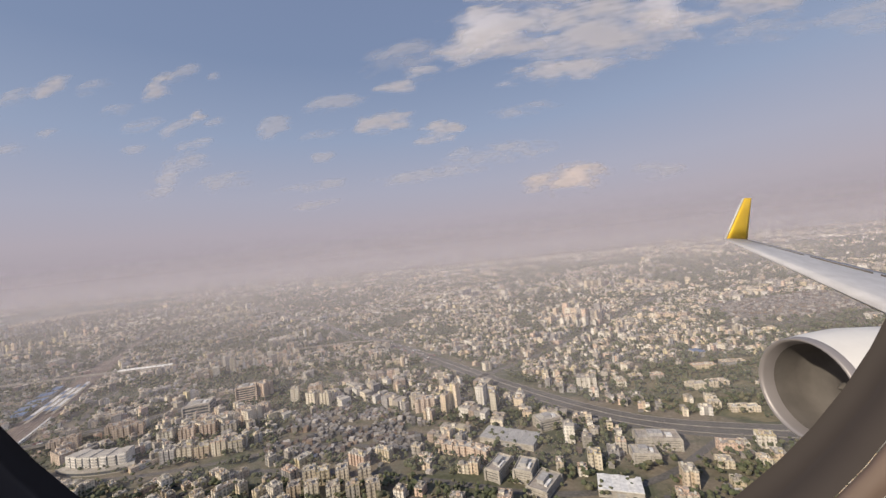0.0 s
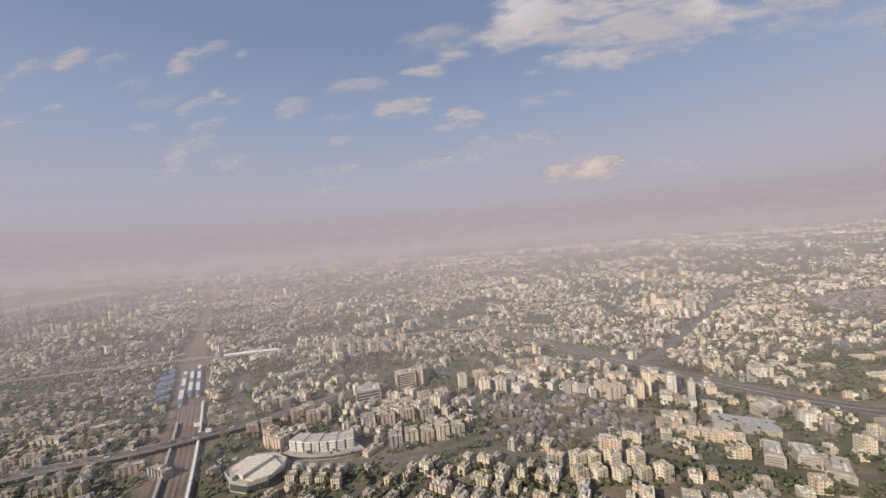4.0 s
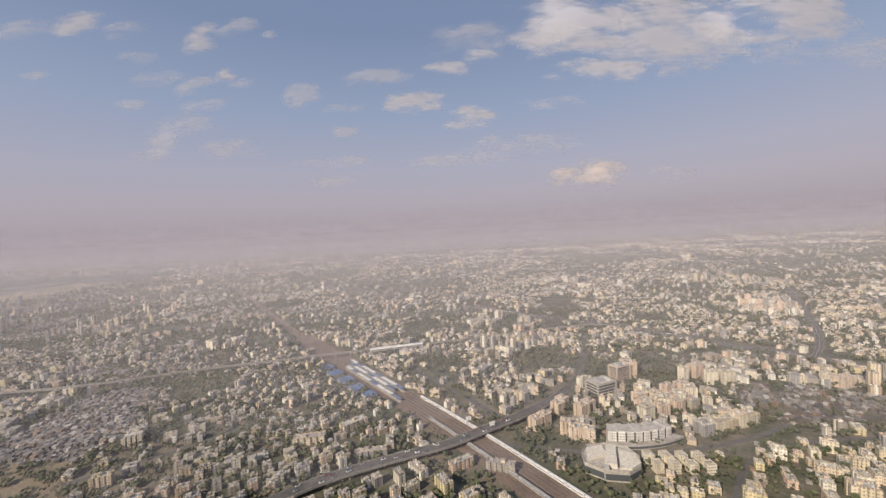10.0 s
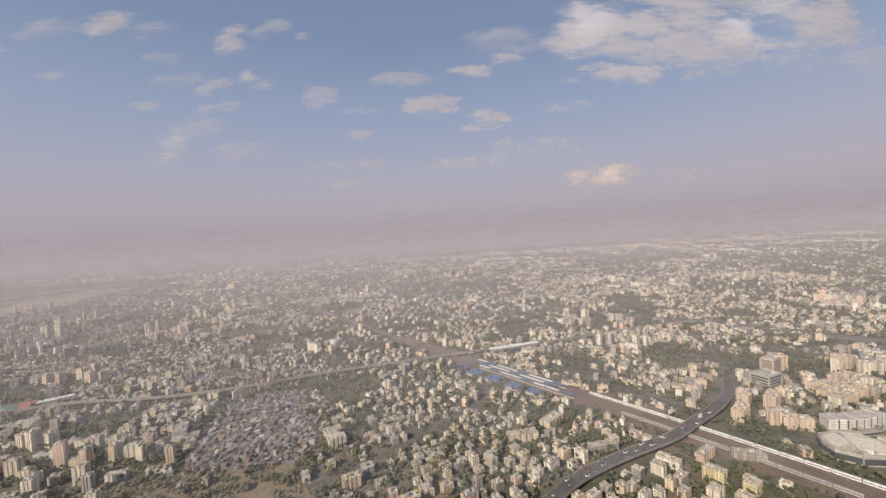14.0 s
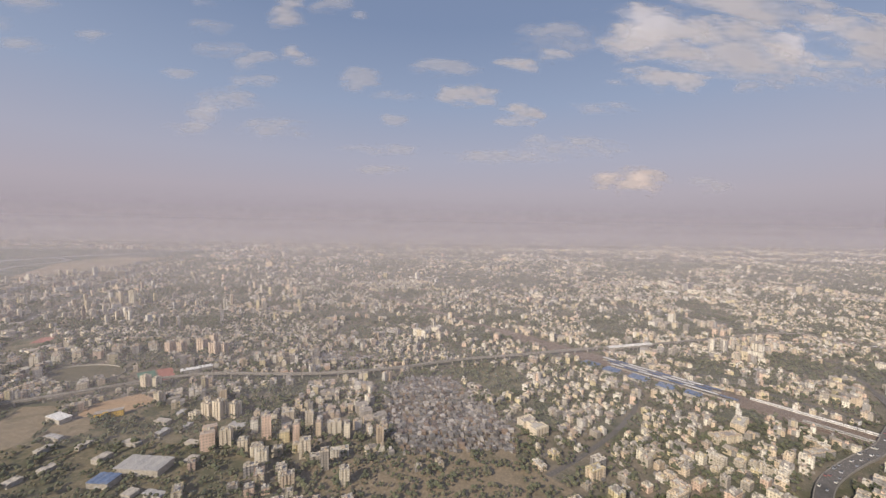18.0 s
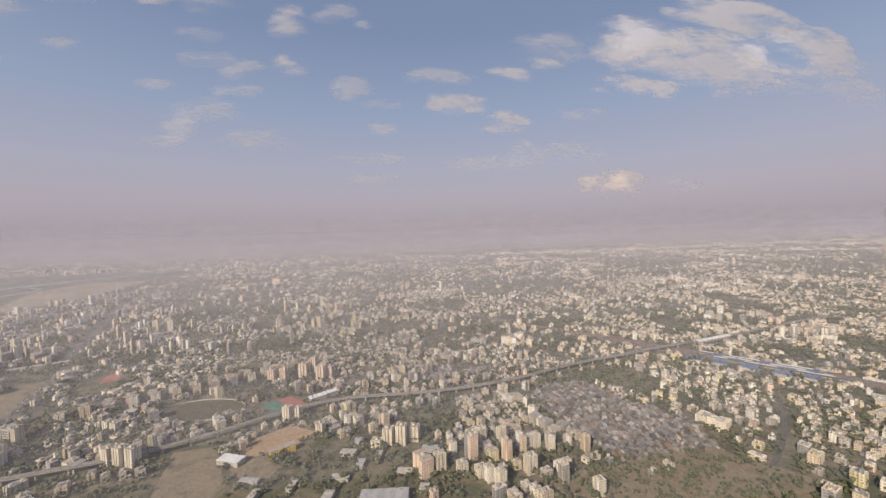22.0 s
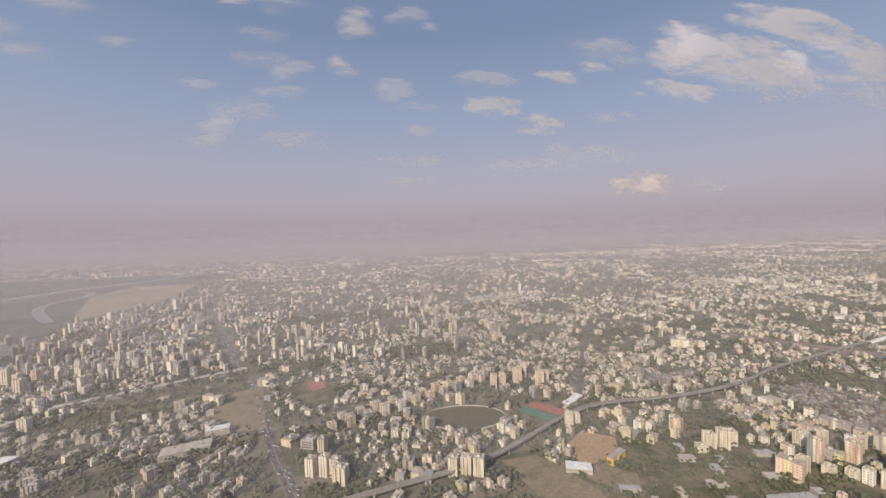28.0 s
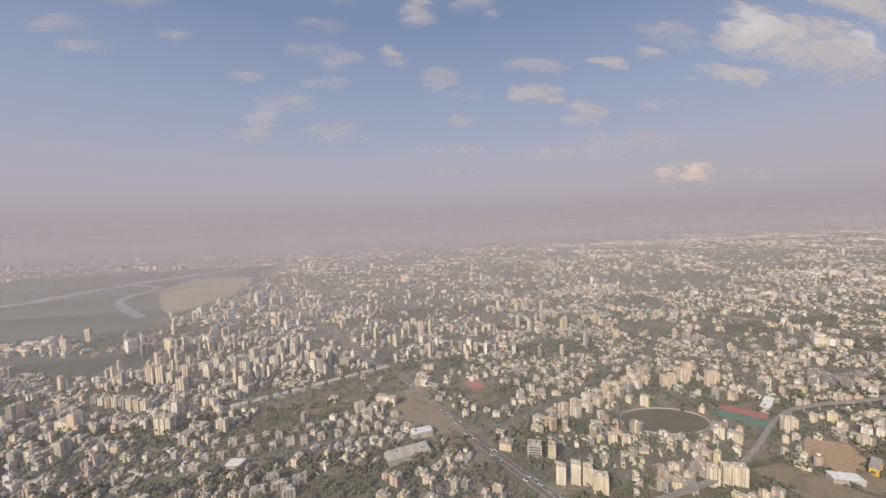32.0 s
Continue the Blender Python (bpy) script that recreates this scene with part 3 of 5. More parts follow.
def apartment(name, w, d, h, n, m, label, mat=None, tanks=2, group="apartment houses", rng=random):
    """A flat-roofed block: body, parapet, stair head, roof tanks."""
    root = base(name, m, label, "building", group)
    plan = h_plan(w, d, w * 0.09, d * 0.14, n)
    part("body", prism(plan, 0, h), mat or M_FACADE, root)
    part("parapet", walls_round(plan, h, h + 0.55, 0.18), mat or M_FACADE, root)
    part("roof", prism([(x * 0.93, y * 0.9) for x, y in plan], h, h + 0.06), M_ROOF, root, "stained flat roof")
    x, y = rng.uniform(-w * 0.2, w * 0.2), rng.uniform(-d * 0.1, d * 0.1)
    u, v = min(1.2, w * 0.13), min(1.0, d * 0.15)
    head = boxes((x - u, x + u, y - v, y + v, h + 0.06, h + 1.5), (x - u - 0.15, x + u + 0.15, y - v - 0.15, y + v + 0.15, h + 1.5, h + 1.62))
    part("stair_head", head, mat or M_FACADE, root, "roof stair head")
    for k in range(tanks):
        bm = bmesh.new()
        tx, ty = (-1) ** k * rng.uniform(w * 0.3, w * 0.38), rng.uniform(-d * 0.3, d * 0.3)
        cylinder(bm, tx, ty, h + 0.05, h + 0.95, 0.42, 0.38, n=8)
        part("roof_tank", bm, M_TANK, root, "roof water tank")
    return root


rng = random.Random(7)
KINDS = [("walk_up_house", 6.2, 4.6, 3.9, 2, "low flat-roofed walk-up house with stained painted walls"), ("apartment_house", 8.4, 5.2, 5.8, 3, "mid-rise flat-roofed apartment house with light wells"),
         ("apartment_house", 5.6, 5.2, 6.0, 1, "square flat-roofed apartment house with roof tanks"), ("apartment_row", 11.5, 4.8, 5.4, 4, "long flat-roofed apartment row with weathered walls"),
         ("walk_up_house", 4.4, 4.0, 3.0, 1, "small old walk-up house with a parapet roof"), ("apartment_tower", 7, 6, 10.5, 2, "tall pale apartment tower with vertical recesses"),
         ("apartment_tower", 6.4, 6.2, 14.0, 1, "slender high-rise apartment tower in pale paint"), ("walk_up_house", 7.2, 4.4, 4.4, 2, "plain painted walk-up house under a flat roof")]
PROTOS = [apartment(n_, w, d, h, k, pose(0, -3000 - 40 * i, 0), label, tanks=2 + i % 2, rng=rng) for i, (n_, w, d, h, k, label) in enumerate(KINDS)]


def turn_at(x, y):
    """The way the streets run in each quarter."""
    if y > 300 and x > -330:
        a = 0.72
    elif x > -300:
        a = -0.35
    elif x > -700:
        a = 0.95 if y > 250 else 0.55
    elif x > -1000:
        a = 0.35
    else:
        a = -0.5
    return a + 0.5 * noise.noise(Vector((x / 260, y / 260, 3.0)))


HOUSES, FAR, TREES = [], [], []


def tall_here(x, y):
    """How tall the houses run: low colonies, mid-rise quarters, clusters of towers."""
    v = 0.5 + 0.5 * noise.noise(Vector((x / 170, y / 170, 9.0))) + 0.25 * noise.noise(Vector((x / 40, y / 40, 1.0)))
    if x < -1130 and y > 360:
        v += 0.16
    return v


def near_edge(x):
    """The nearest ground that can be seen, along the flight."""
    return float(np.interp(x, (-1400, -1200, -1000, -900, -300, 100), (306, 255, 196, 158, 136, 152)))


def scatter(x0, x1, y0, y1, step, empty=0.22):
    for i in range(int((x1 - x0) / step)):
        for j in range(int((y1 - y0) / step)):
            x = x0 + (i + 0.5 + rng.uniform(-0.32, 0.32)) * step
            y = y0 + (j + 0.5 + rng.uniform(-0.32, 0.32)) * step
            wide = 1.25 * (y + 120) + 200
            if not -1175 - wide * 0.95 < x < wide or y < near_edge(x) - 8:
                continue
            code = busy(x, y)
            green = noise.noise(Vector((x / 90, y / 90, 5.5))) + 0.6 * noise.noise(Vector((x / 28, y / 28, 2.5)))
            if code == 2 or (code == 0 and green > 0.36):
                if code == 0 or rng.random() < 0.75:
                    TREES.append((x, y))
                if rng.random() < 0.93:
                    continue
            if code in (1, 3):
                continue
            if any(busy(x + dx, y + dy) in (1, 3) for dx, dy in ((3, 0), (-3, 0), (0, 3), (0, -3))):
                TREES.extend(((x, y), (x + 3, y - 2)))
                continue
            gap = noise.noise(Vector((x / 150, y / 210, 11.0))) + 0.7 * noise.noise(Vector((x / 55, y / 75, 4.0)))
            wide_gap = y > 800 and noise.noise(Vector((x / 330, y / 420, 17.0))) < -0.06
            if rng.random() < empty or (wide_gap and rng.random() < 0.7) or (y > 420 and gap < -0.18 and rng.random() < 0.72):
                TREES.append((x, y))
                continue
            bulk_size = 1.0
            if noise.noise(Vector((x / 48, y / 48, 7.7))) > 0.12:
                if (i + j) % 2:
                    if rng.random() < 0.6:
                        TREES.append((x, y))
                    continue
                bulk_size = rng.uniform(1.3, 1.7)
            (HOUSES if y < near_edge(x) + 44 and -1330 < x < 260 else FAR).append((x, y, tall_here(x, y) + 0.25 * (bulk_size - 1), turn_at(x, y), bulk_size))
            if rng.random() < 0.75:
                TREES.append((x + rng.uniform(-6, 6), y + rng.uniform(-6, 6)))


scatter(-2600, 1500, 130, 560, 8.8, 0.15)
scatter(-2600, 1500, 560, 900, 10.0, 0.28)
scatter(-3400, 2400, 900, 1500, 14.0, 0.42)
scatter(-4600, 3600, 1500, 2600, 23.0, 0.42)
scatter(-5000, 4000, 2600, 3600, 44.0, 0.5)
HEROES = []      # plan circles of single buildings, kept free of ordinary houses


def keep_clear(x, y, r):
    HEROES.append((x, y, r))


def place(x, y, turn):
    return pose(x, y, 0, 0, 0, turn)


def office(x, y, w, d, h, turn, label, floors=6, mat=None):
    """An office block: a glazed core between pale floor slabs, and a plant room."""
    mat = mat or M_CONCRETE
    root = base("office_block", place(x, y, turn), label, "building", "office blocks")
    part("core", boxes((-w / 2 + 0.3, w / 2 - 0.3, -d / 2 + 0.3, d / 2 - 0.3, 0, h - 0.1)), M_GLASS, root, "dark glazed core")
    for k in range(floors + 1):
        z = k * h / floors
        part("floor_slab", boxes((-w / 2, w / 2, -d / 2, d / 2, max(0.0, z - 0.55), z + (0.25 if k else 0.4))), mat, root)
    for sx in (-1, 1):
        for sy in (-1, 1):
            part("corner_pier", boxes((sx * w / 2 - 0.5 + 0.003 * sx, sx * w / 2 + 0.5, sy * d / 2 - 0.5, sy * d / 2 + 0.5 + 0.003, 0, h + 0.3)), mat, root)
    part("parapet", walls_round([(-w / 2, -d / 2), (w / 2, -d / 2), (w / 2, d / 2), (-w / 2, d / 2)], h + 0.25, h + 0.9, 0.25), mat, root)
    part("roof", boxes((-w / 2 + 0.3, w / 2 - 0.3, -d / 2 + 0.3, d / 2 - 0.3, h + 0.25, h + 0.33)), M_ROOF, root, "flat roof")
    part("plant_room", boxes((-w * 0.22, w * 0.12, -d * 0.2, d * 0.22, h + 0.33, h + 1.9)), M_GREYROOF, root, "grey plant room")
    part("air_handler", boxes((w * 0.2, w * 0.33, -d * 0.25, d * 0.1, h + 0.33, h + 1.1)), M_WHITE, root, "pale air handler")
    keep_clear(x, y, max(w, d) / 2)


def hall(x, y, w, d, h, turn, mat, label, bays=5):
    """A low hall under a row of shallow sheet-roof ridges."""
    root = base("hall", place(x, y, turn), label, "hall", "large halls")
    part("outer_wall", boxes((-w / 2, w / 2, -d / 2, d / 2, 0, h)), M_CONCRETE, root, "plain rendered walls")
    for k in range(bays):
        x0, x1 = -w / 2 + w * k / bays, -w / 2 + w * (k + 1) / bays
        bm, xm = bmesh.new(), 0.5 * (x0 + x1)
        ring = [[bm.verts.new((x_, y_, z_)) for x_, z_ in ((x0, h), (x0, h + 0.25), (xm, h + 0.55), (x1, h + 0.25), (x1, h))] for y_ in (-d / 2 - 0.3, d / 2 + 0.3)]
        for i in range(4):
            bm.faces.new((ring[0][i], ring[0][i + 1], ring[1][i + 1], ring[1][i]))
        for r_ in ring:
            bm.faces.new(r_)
        bmesh.ops.recalc_face_normals(bm, faces=bm.faces)
        part("roof_bay", bm, mat, root)
    part("roller_door", boxes((-1.5, 1.5, -d / 2 - 0.06, -d / 2 - 0.003, 0, h * 0.7)), M_GREYROOF, root, "grey roller door")
    keep_clear(x, y, max(w, d) / 2)


def block(x, y, w, d, h, turn, mat, label, name="apartment_block", n=3):
    apartment(name, w, d, h, n, place(x, y, turn), label, mat, 3, "landmark blocks", rng)
    keep_clear(x, y, max(w, d) / 2)


# first stretch: round the expressway
for x, y, w, d, h, turn, n in ((-146, 264, 9, 8, 15, -12, 2), (-134, 262, 9, 8, 15, -12, 2), (-201, 286, 13, 10, 19, -20, 3), (-57, 247, 15, 8, 12, 12, 3), (-64, 252, 8, 8, 13, 12, 2), (-179, 239, 8, 12, 15, -22, 2), (-192, 232, 8, 13, 13, -22, 2), (-205, 229, 8, 14, 12, -22, 2), (-218, 226, 8, 14, 10, -22, 2)):
    block(x, y, 0.9 * w, 0.9 * d, 0.68 * h, turn, M_PEACH if n == 3 else M_CREAM, "tall peach and cream apartment block near the expressway", n=n)
for x, y, w, d, h, turn in ((-16, 270, 15, 7, 6, -25), (55, 274, 13, 8, 10, -8), (134, 262, 12, 6, 5, 5), (120, 260, 11, 6, 5, 5), (104, 280, 9, 5, 5, 0), (90, 280, 9, 5, 5, 0), (77, 272, 6, 10, 6, 0), (117, 236, 6, 14, 5, -15), (128, 226, 14, 5, 4, -5), (150, 224, 10, 5, 4, -5), (143, 296, 16, 5, 4, 0), (165, 300, 16, 5, 4, 0)):
    block(x, y, w, d, 0.7 * h, turn, M_CREAM if y < 265 else M_FACADE, "pale flat-roofed housing block on green grounds", "housing_block", 3)
for x, y, w, d, h, turn, f in ((69, 193, 19, 9, 9, -6, 5), (59, 182, 11, 8, 7, -6, 4), (20, 217, 13, 9, 9, 20, 4), (-8, 174, 7, 14, 8, -28, 4), (4, 171, 8, 11, 9, -20, 5), (11, 163, 9, 15, 5, -32, 3)):
    office(x, y, w, d, 0.6 * h, turn, "office block with dark glazing between pale floor bands", f)
hall(-2, 203, 30, 13, 3, -22, M_GREYROOF, "broad grey flat-roofed works hall by the expressway", 6)
hall(41, 160, 17, 10, 3.2, -12, M_WHITE, "low hall with a bright white roof", 3)
hall(154, 325, 8, 9, 4, 10, M_BLUE, "small hall under a blue sheet roof", 2)
for x, y, turn in ((-36, 195, -18), (-26, 192, -10), (-17, 188, -30)):
    block(x, y, 10, 6, 4.6, turn, M_PEACH, "winding row of peach apartment blocks", "apartment_row", 2)
for i in range(9):
    block(-102 + 9.5 * (i % 5) + rng.uniform(-1.5, 1.5), 160 + 11 * (i // 5), 6, 6, rng.uniform(5.5, 8), 24, M_CREAM if i % 3 else M_FACADE, "cream apartment block in a tight cluster", n=2)

# second stretch: railway, mall and the curved block
mall = base("shopping_mall", place(-270, 166, -12), "low shopping mall with faceted cream roof plates", "building", "")
ring = [(15.5 * math.cos(a) * (1.12 if k % 2 else 0.98), 13.5 * math.sin(a)) for k, a in enumerate(np.linspace(0.2, 2 * math.pi + 0.2, 9, endpoint=False))]
part("outer_wall", prism(ring, 0, 5.2), M_CONCRETE, mall, "concrete and glass walls")
part("glass_band", prism([(x * 1.012, y * 1.012) for x, y in ring], 0.9, 4.1), M_GLASS, mall, "dark glazing band")
part("parapet", walls_round(ring, 5.2, 6.0, 0.3), M_CONCRETE, mall)
part("roof_plate", prism([(-13, -5), (-12, 6), (-3, 10), (-2, 1), (-6, -1)], 5.25, 6.6), M_PALEROOF, mall, "cream roof plate")
part("roof_plate", prism([(-5, -9), (-1, 9), (4, 8), (1, -10)], 5.25, 7.6), M_PALEROOF, mall, "cream roof plate")
part("roof_plate", prism([(5.2, 8), (13, 4), (14, -4), (8, -10), (2.4, -10)], 5.25, 6.2), M_PALEROOF, mall, "cream roof plate")
part("lift_tower", boxes((-6, -3.4, -12.6, -10.2, 0, 7.5)), M_GREYROOF, mall, "grey lift tower")
keep_clear(-270, 166, 19)
curve = base("curved_apartment_block", Matrix(), "curved white apartment block on a glazed podium", "building", "")
arc = [(-246 + 60 * math.cos(a), 244 + 60 * math.sin(a)) for a in np.linspace(radians(254), radians(292), 9)]
arc_in = [(-246 + 51 * math.cos(a), 244 + 51 * math.sin(a)) for a in np.linspace(radians(292), radians(254), 9)]
pod = [(-246 + 64 * math.cos(a), 244 + 64 * math.sin(a)) for a in np.linspace(radians(252), radians(297), 9)]
part("podium", prism(pod + arc_in, 0, 2.6), M_CONCRETE, curve, "pale podium with shop fronts")
part("podium_glass", prism([(-246 + 64.1 * math.cos(a), 244 + 64.1 * math.sin(a)) for a in np.linspace(radians(253), radians(296), 9)] + [(-246 + 62 * math.cos(a), 244 + 62 * math.sin(a)) for a in np.linspace(radians(296), radians(253), 9)], 0.6, 1.9), M_GLASS, curve, "dark shop glazing")
M_BRIGHT = facade("white_wall", [(0.80, 0.78, 0.74)], False, 1.6, 1.3)
for k in range(8):
    part("bay", prism([arc[k], arc[k + 1], arc_in[7 - k], arc_in[8 - k]], 2.6, 8.6 + 0.5 * (k % 2)), M_BRIGHT, curve, "white bay with balconies")
for k in range(1, 8):
    p_, q_ = Vector(arc[k]), Vector((-246, 244))
    o_, a_ = p_ + (p_ - q_).normalized() * 0.12, (p_ - q_).normalized()
    b_ = Vector((-a_.y, a_.x)) * 0.45
    part("stair_slot", prism([tuple(o_ - b_), tuple(o_ + b_), tuple(o_ + b_ - a_ * 0.6), tuple(o_ - b_ - a_ * 0.6)], 2.65, 8.3), M_GLASS, curve, "dark stair slot")
for z_ in (3.9, 5.5, 7.1):
    for k in range(8):
        m0, m1 = Vector(arc[k]).lerp(Vector(arc[k + 1]), 0.16), Vector(arc[k]).lerp(Vector(arc[k + 1]), 0.84)
        out_ = ((m0 + m1) / 2 - Vector((-246, 244))).normalized() * 0.55
        part("balcony", prism([tuple(m0), tuple(m1), tuple(m1 + out_), tuple(m0 + out_)], z_, z_ + 0.5), M_BRIGHT, curve, "white balcony")
keep_clear(-246, 186, 12)
keep_clear(-230, 188, 10)
for x, y, w, d, h, turn in ((-301, 209, 7, 7, 10, 35), (-294, 214, 7, 7, 10, 35), (-280, 229, 8, 7, 10, 35), (-275, 236, 8, 7, 10, 35), (-265, 223, 9, 7, 11, 30), (-259, 228, 8, 7, 11, 30), (-279, 196, 8, 7, 10, -20), (-272, 193, 8, 7, 10, -20), (-283, 202, 7, 7, 11, -20)):
    block(x, y, w, d, 0.75 * h, turn, M_PEACH, "pink and cream apartment block with vertical bands", n=2)
flat("courtyard", [(-262, 200), (-250, 210), (-236, 206), (-240, 196), (-252, 192)], 0.13, M_CLAY, "orange earth courtyard behind the curved block", "courtyard")
keep_clear(-249, 202, 11)
office(-237, 258, 18, 13, 9, 22, "round-fronted office block with wide dark window bands", 4)
office(-212, 280, 15, 9, 12.5, 24, "tall peach office slab with a dark top row", 7, M_PEACH)
block(-150, 276, 10, 8, 11.5, 20, M_PEACH, "pink apartment tower standing alone", "apartment_tower", 2)
block(-164, 270, 6, 6, 12, 20, M_CREAM, "slim white apartment tower", "apartment_tower", 1)
for i in range(12):
    u, v = i % 4, i // 4
    block(-224 + 12.5 * u + 4 * v, 216 + 12.0 * v + 3.5 * u, 9, 7, rng.uniform(5.5, 8.5), 22, M_PEACH if (u + v) % 3 else M_FACADE, "weathered beige apartment block in a dense estate", "estate_block", 3)
for i in range(5):
    block(-200 + 9 * i, 194 + 2.5 * i, 8, 8, rng.uniform(6, 8.5), 15, M_FACADE, "unfinished grey-green apartment block with netting", "unfinished_block", 2)
for i in range(4):
    block(-248 + 8.5 * i, 165 - 1.0 * i, 4.5, 13, 5.0, 4, M_CREAM, "narrow cream apartment row across the road", "apartment_row", 3)
for i, (x, y, w, d) in enumerate(((-482, 338, 16, 13), (-468, 322, 14, 12), (-452, 303, 16, 12), (-438, 285, 14, 11), (-424, 270, 12, 9))):
    hall(x, y, w, d, 2.6, -52, M_BLUE, "market shed under faded blue sheeting beside the railway", 3)
for x, y, w, d, turn in ((-405, 186, 18, 5, 8), (-396, 196, 5, 12, 8), (-376, 168, 12, 5, -50), (-352, 172, 14, 5, 30), (-330, 168, 16, 5, -20), (-450, 205, 20, 7, 8), (-425, 222, 18, 8, 40)):
    block(x, y, w, d, 4.5, turn, M_FACADE, "long low block with a stained flat roof", "long_block", 4)
for x, y in ((-345, 214), (-330, 206)):
    sign = base("billboard", pose(x, y, 0, 0, 0, 15), "blank white roadside billboard on two posts", "billboard", "billboards")
    part("panel", boxes((-1.8, 1.8, -0.1, 0.1, 5.0, 7.6)), M_WHITE, sign)
    for u in (-1.2, 1.2):
        part("post", boxes((u - 0.12, u + 0.12, 0.1, 0.34, 0, 6)), M_STEEL, sign)

canopy = base("station_canopy", place(-416, 384.5, 13.5), "long white vaulted station canopy over the elevated line", "canopy")
arch = [(2.9 * math.cos(a), 6.2 + 1.5 * math.sin(a)) for a in np.linspace(0, math.pi, 9)]
for k in range(10):
    bm = bmesh.new()
    x0, x1 = -30 + 6 * k, -30 + 6 * k + 5.7
    ring = [[bm.verts.new((x_, y_, z_)) for y_, z_ in arch] + [bm.verts.new((x_, y_ * 0.95, z_ - 0.15)) for y_, z_ in arch[::-1]] for x_ in (x0, x1)]
    for i in range(len(ring[0])):
        j = (i + 1) % len(ring[0])
        bm.faces.new((ring[0][i], ring[0][j], ring[1][j], ring[1][i]))
    for r_ in ring:
        bm.faces.new(r_)
    bmesh.ops.recalc_face_normals(bm, faces=bm.faces)
    part("roof_bay", bm, M_WHITE, canopy)
    for side_ in (-1, 1):
        part("column", boxes((x0 + 2.6, x0 + 3.0, side_ * 2.75 - 0.15, side_ * 2.75 + 0.15, 0, 6.25)), M_CONCRETE, canopy)
for side_ in (-1, 1):
    part("platform", boxes((-30, 30, min(side_ * 1.75, side_ * 2.58), max(side_ * 1.75, side_ * 2.58), 4.2, 5.3)), M_CONCRETE, canopy)
keep_clear(-416, 384, 12)

# third stretch: shacks, towers and the school
block(-576, 218, 11, 19, 6.5, 28, M_CREAM, "large slab of flats beside the shacks", "slab_block", 3)
for x, y, w, d, h in ((-711, 218, 13, 7, 11), (-745, 228, 11, 9, 14), (-707, 181, 6, 6, 15), (-693, 168, 7, 6, 12), (-679, 208, 6, 6, 13), (-722, 193, 9, 7, 14), (-730, 226, 7, 6, 14), (-775, 205, 9, 7, 14), (-762, 200, 8, 7, 9), (-752, 195, 8, 7, 8), (-743, 184, 7, 7, 13), (-748, 190, 6, 6, 12)):
    block(x, y, 0.74 * w, 0.74 * d, 0.76 * h, 14, M_CREAM if w > 6 else M_FACADE, "pale apartment tower with ribbed facades", "apartment_tower", 2)
for x, y, w, d, h in ((-806, 240, 9, 8, 14), (-797, 238, 9, 8, 17), (-788, 241, 9, 8, 13), (-814, 238, 9, 7, 6), (-885, 288, 8, 7, 14), (-878, 290, 8, 7, 11), (-855, 261, 7, 7, 11), (-874, 368, 11, 8, 18), (-866, 372, 9, 8, 15), (-921, 371, 9, 9, 17), (-911, 374, 9, 9, 16), (-893, 380, 12, 9, 18), (-884, 386, 8, 8, 22)):
    block(x, y, 0.76 * w, 0.76 * d, 0.78 * h, -18, M_CREAM if y < 300 else M_PEACH, "tall white and peach apartment tower group", "apartment_tower", 2)
hall(-808, 182, 26, 12, 4, -6, M_GREYROOF, "roofless works shell with a grey sheet annex", 4)
hall(-820, 170, 12, 8, 3.5, -6, M_BLUE, "long works shed with a blue roof", 3)
school = base("school", place(-876, 241, 28), "bright yellow school building beside the clay ground", "building", "")
part("wing", boxes((-8, 8, -2.2, 2.2, 0, 4.6)), M_YELLOW, school)
part("stair_tower", boxes((-3, 0, -3, -2.203, 0, 5.4)), M_YELLOW, school)
part("roof", boxes((-8.2, 8.2, -2.4, 2.4, 4.6, 4.85)), M_ROOF, school, "grey flat roof")
keep_clear(-876, 241, 9)
hall(-906, 236, 16, 7, 3.4, -22, M_WHITE, "low pale hall on waste ground", 3)
hall(-868, 318, 14, 6, 5, 30, M_WHITE, "white-roofed station hall over the elevated line", 4)
hall(-858, 325, 12, 6, 5, 30, M_WHITE, "white-roofed station hall over the elevated line", 4)
flat("green_court", [(-917, 320), (-906, 327), (-884, 302), (-893, 293)], 0.15, M_GREEN, "green tennis courts beside a red running surface", "court")
flat("red_court", [(-905, 328), (-895, 334), (-874, 312), (-883, 303)], 0.15, M_RED, "red running surface beside green courts", "court")
keep_clear(-895, 314, 24)
rim = base("oval_wall", Matrix(), "low pale boundary wall round the oval ground", "wall", kind="structure")
for a, b in zip(OVAL, OVAL[1:] + OVAL[:1]):
    u = (Vector(b) - Vector(a)).normalized()
    n_ = Vector((-u.y, u.x)) * 0.35
    part("wall_panel", prism([a, b, tuple(Vector(b) + n_), tuple(Vector(a) + n_)], 0, 1.1), M_CONCRETE, rim)

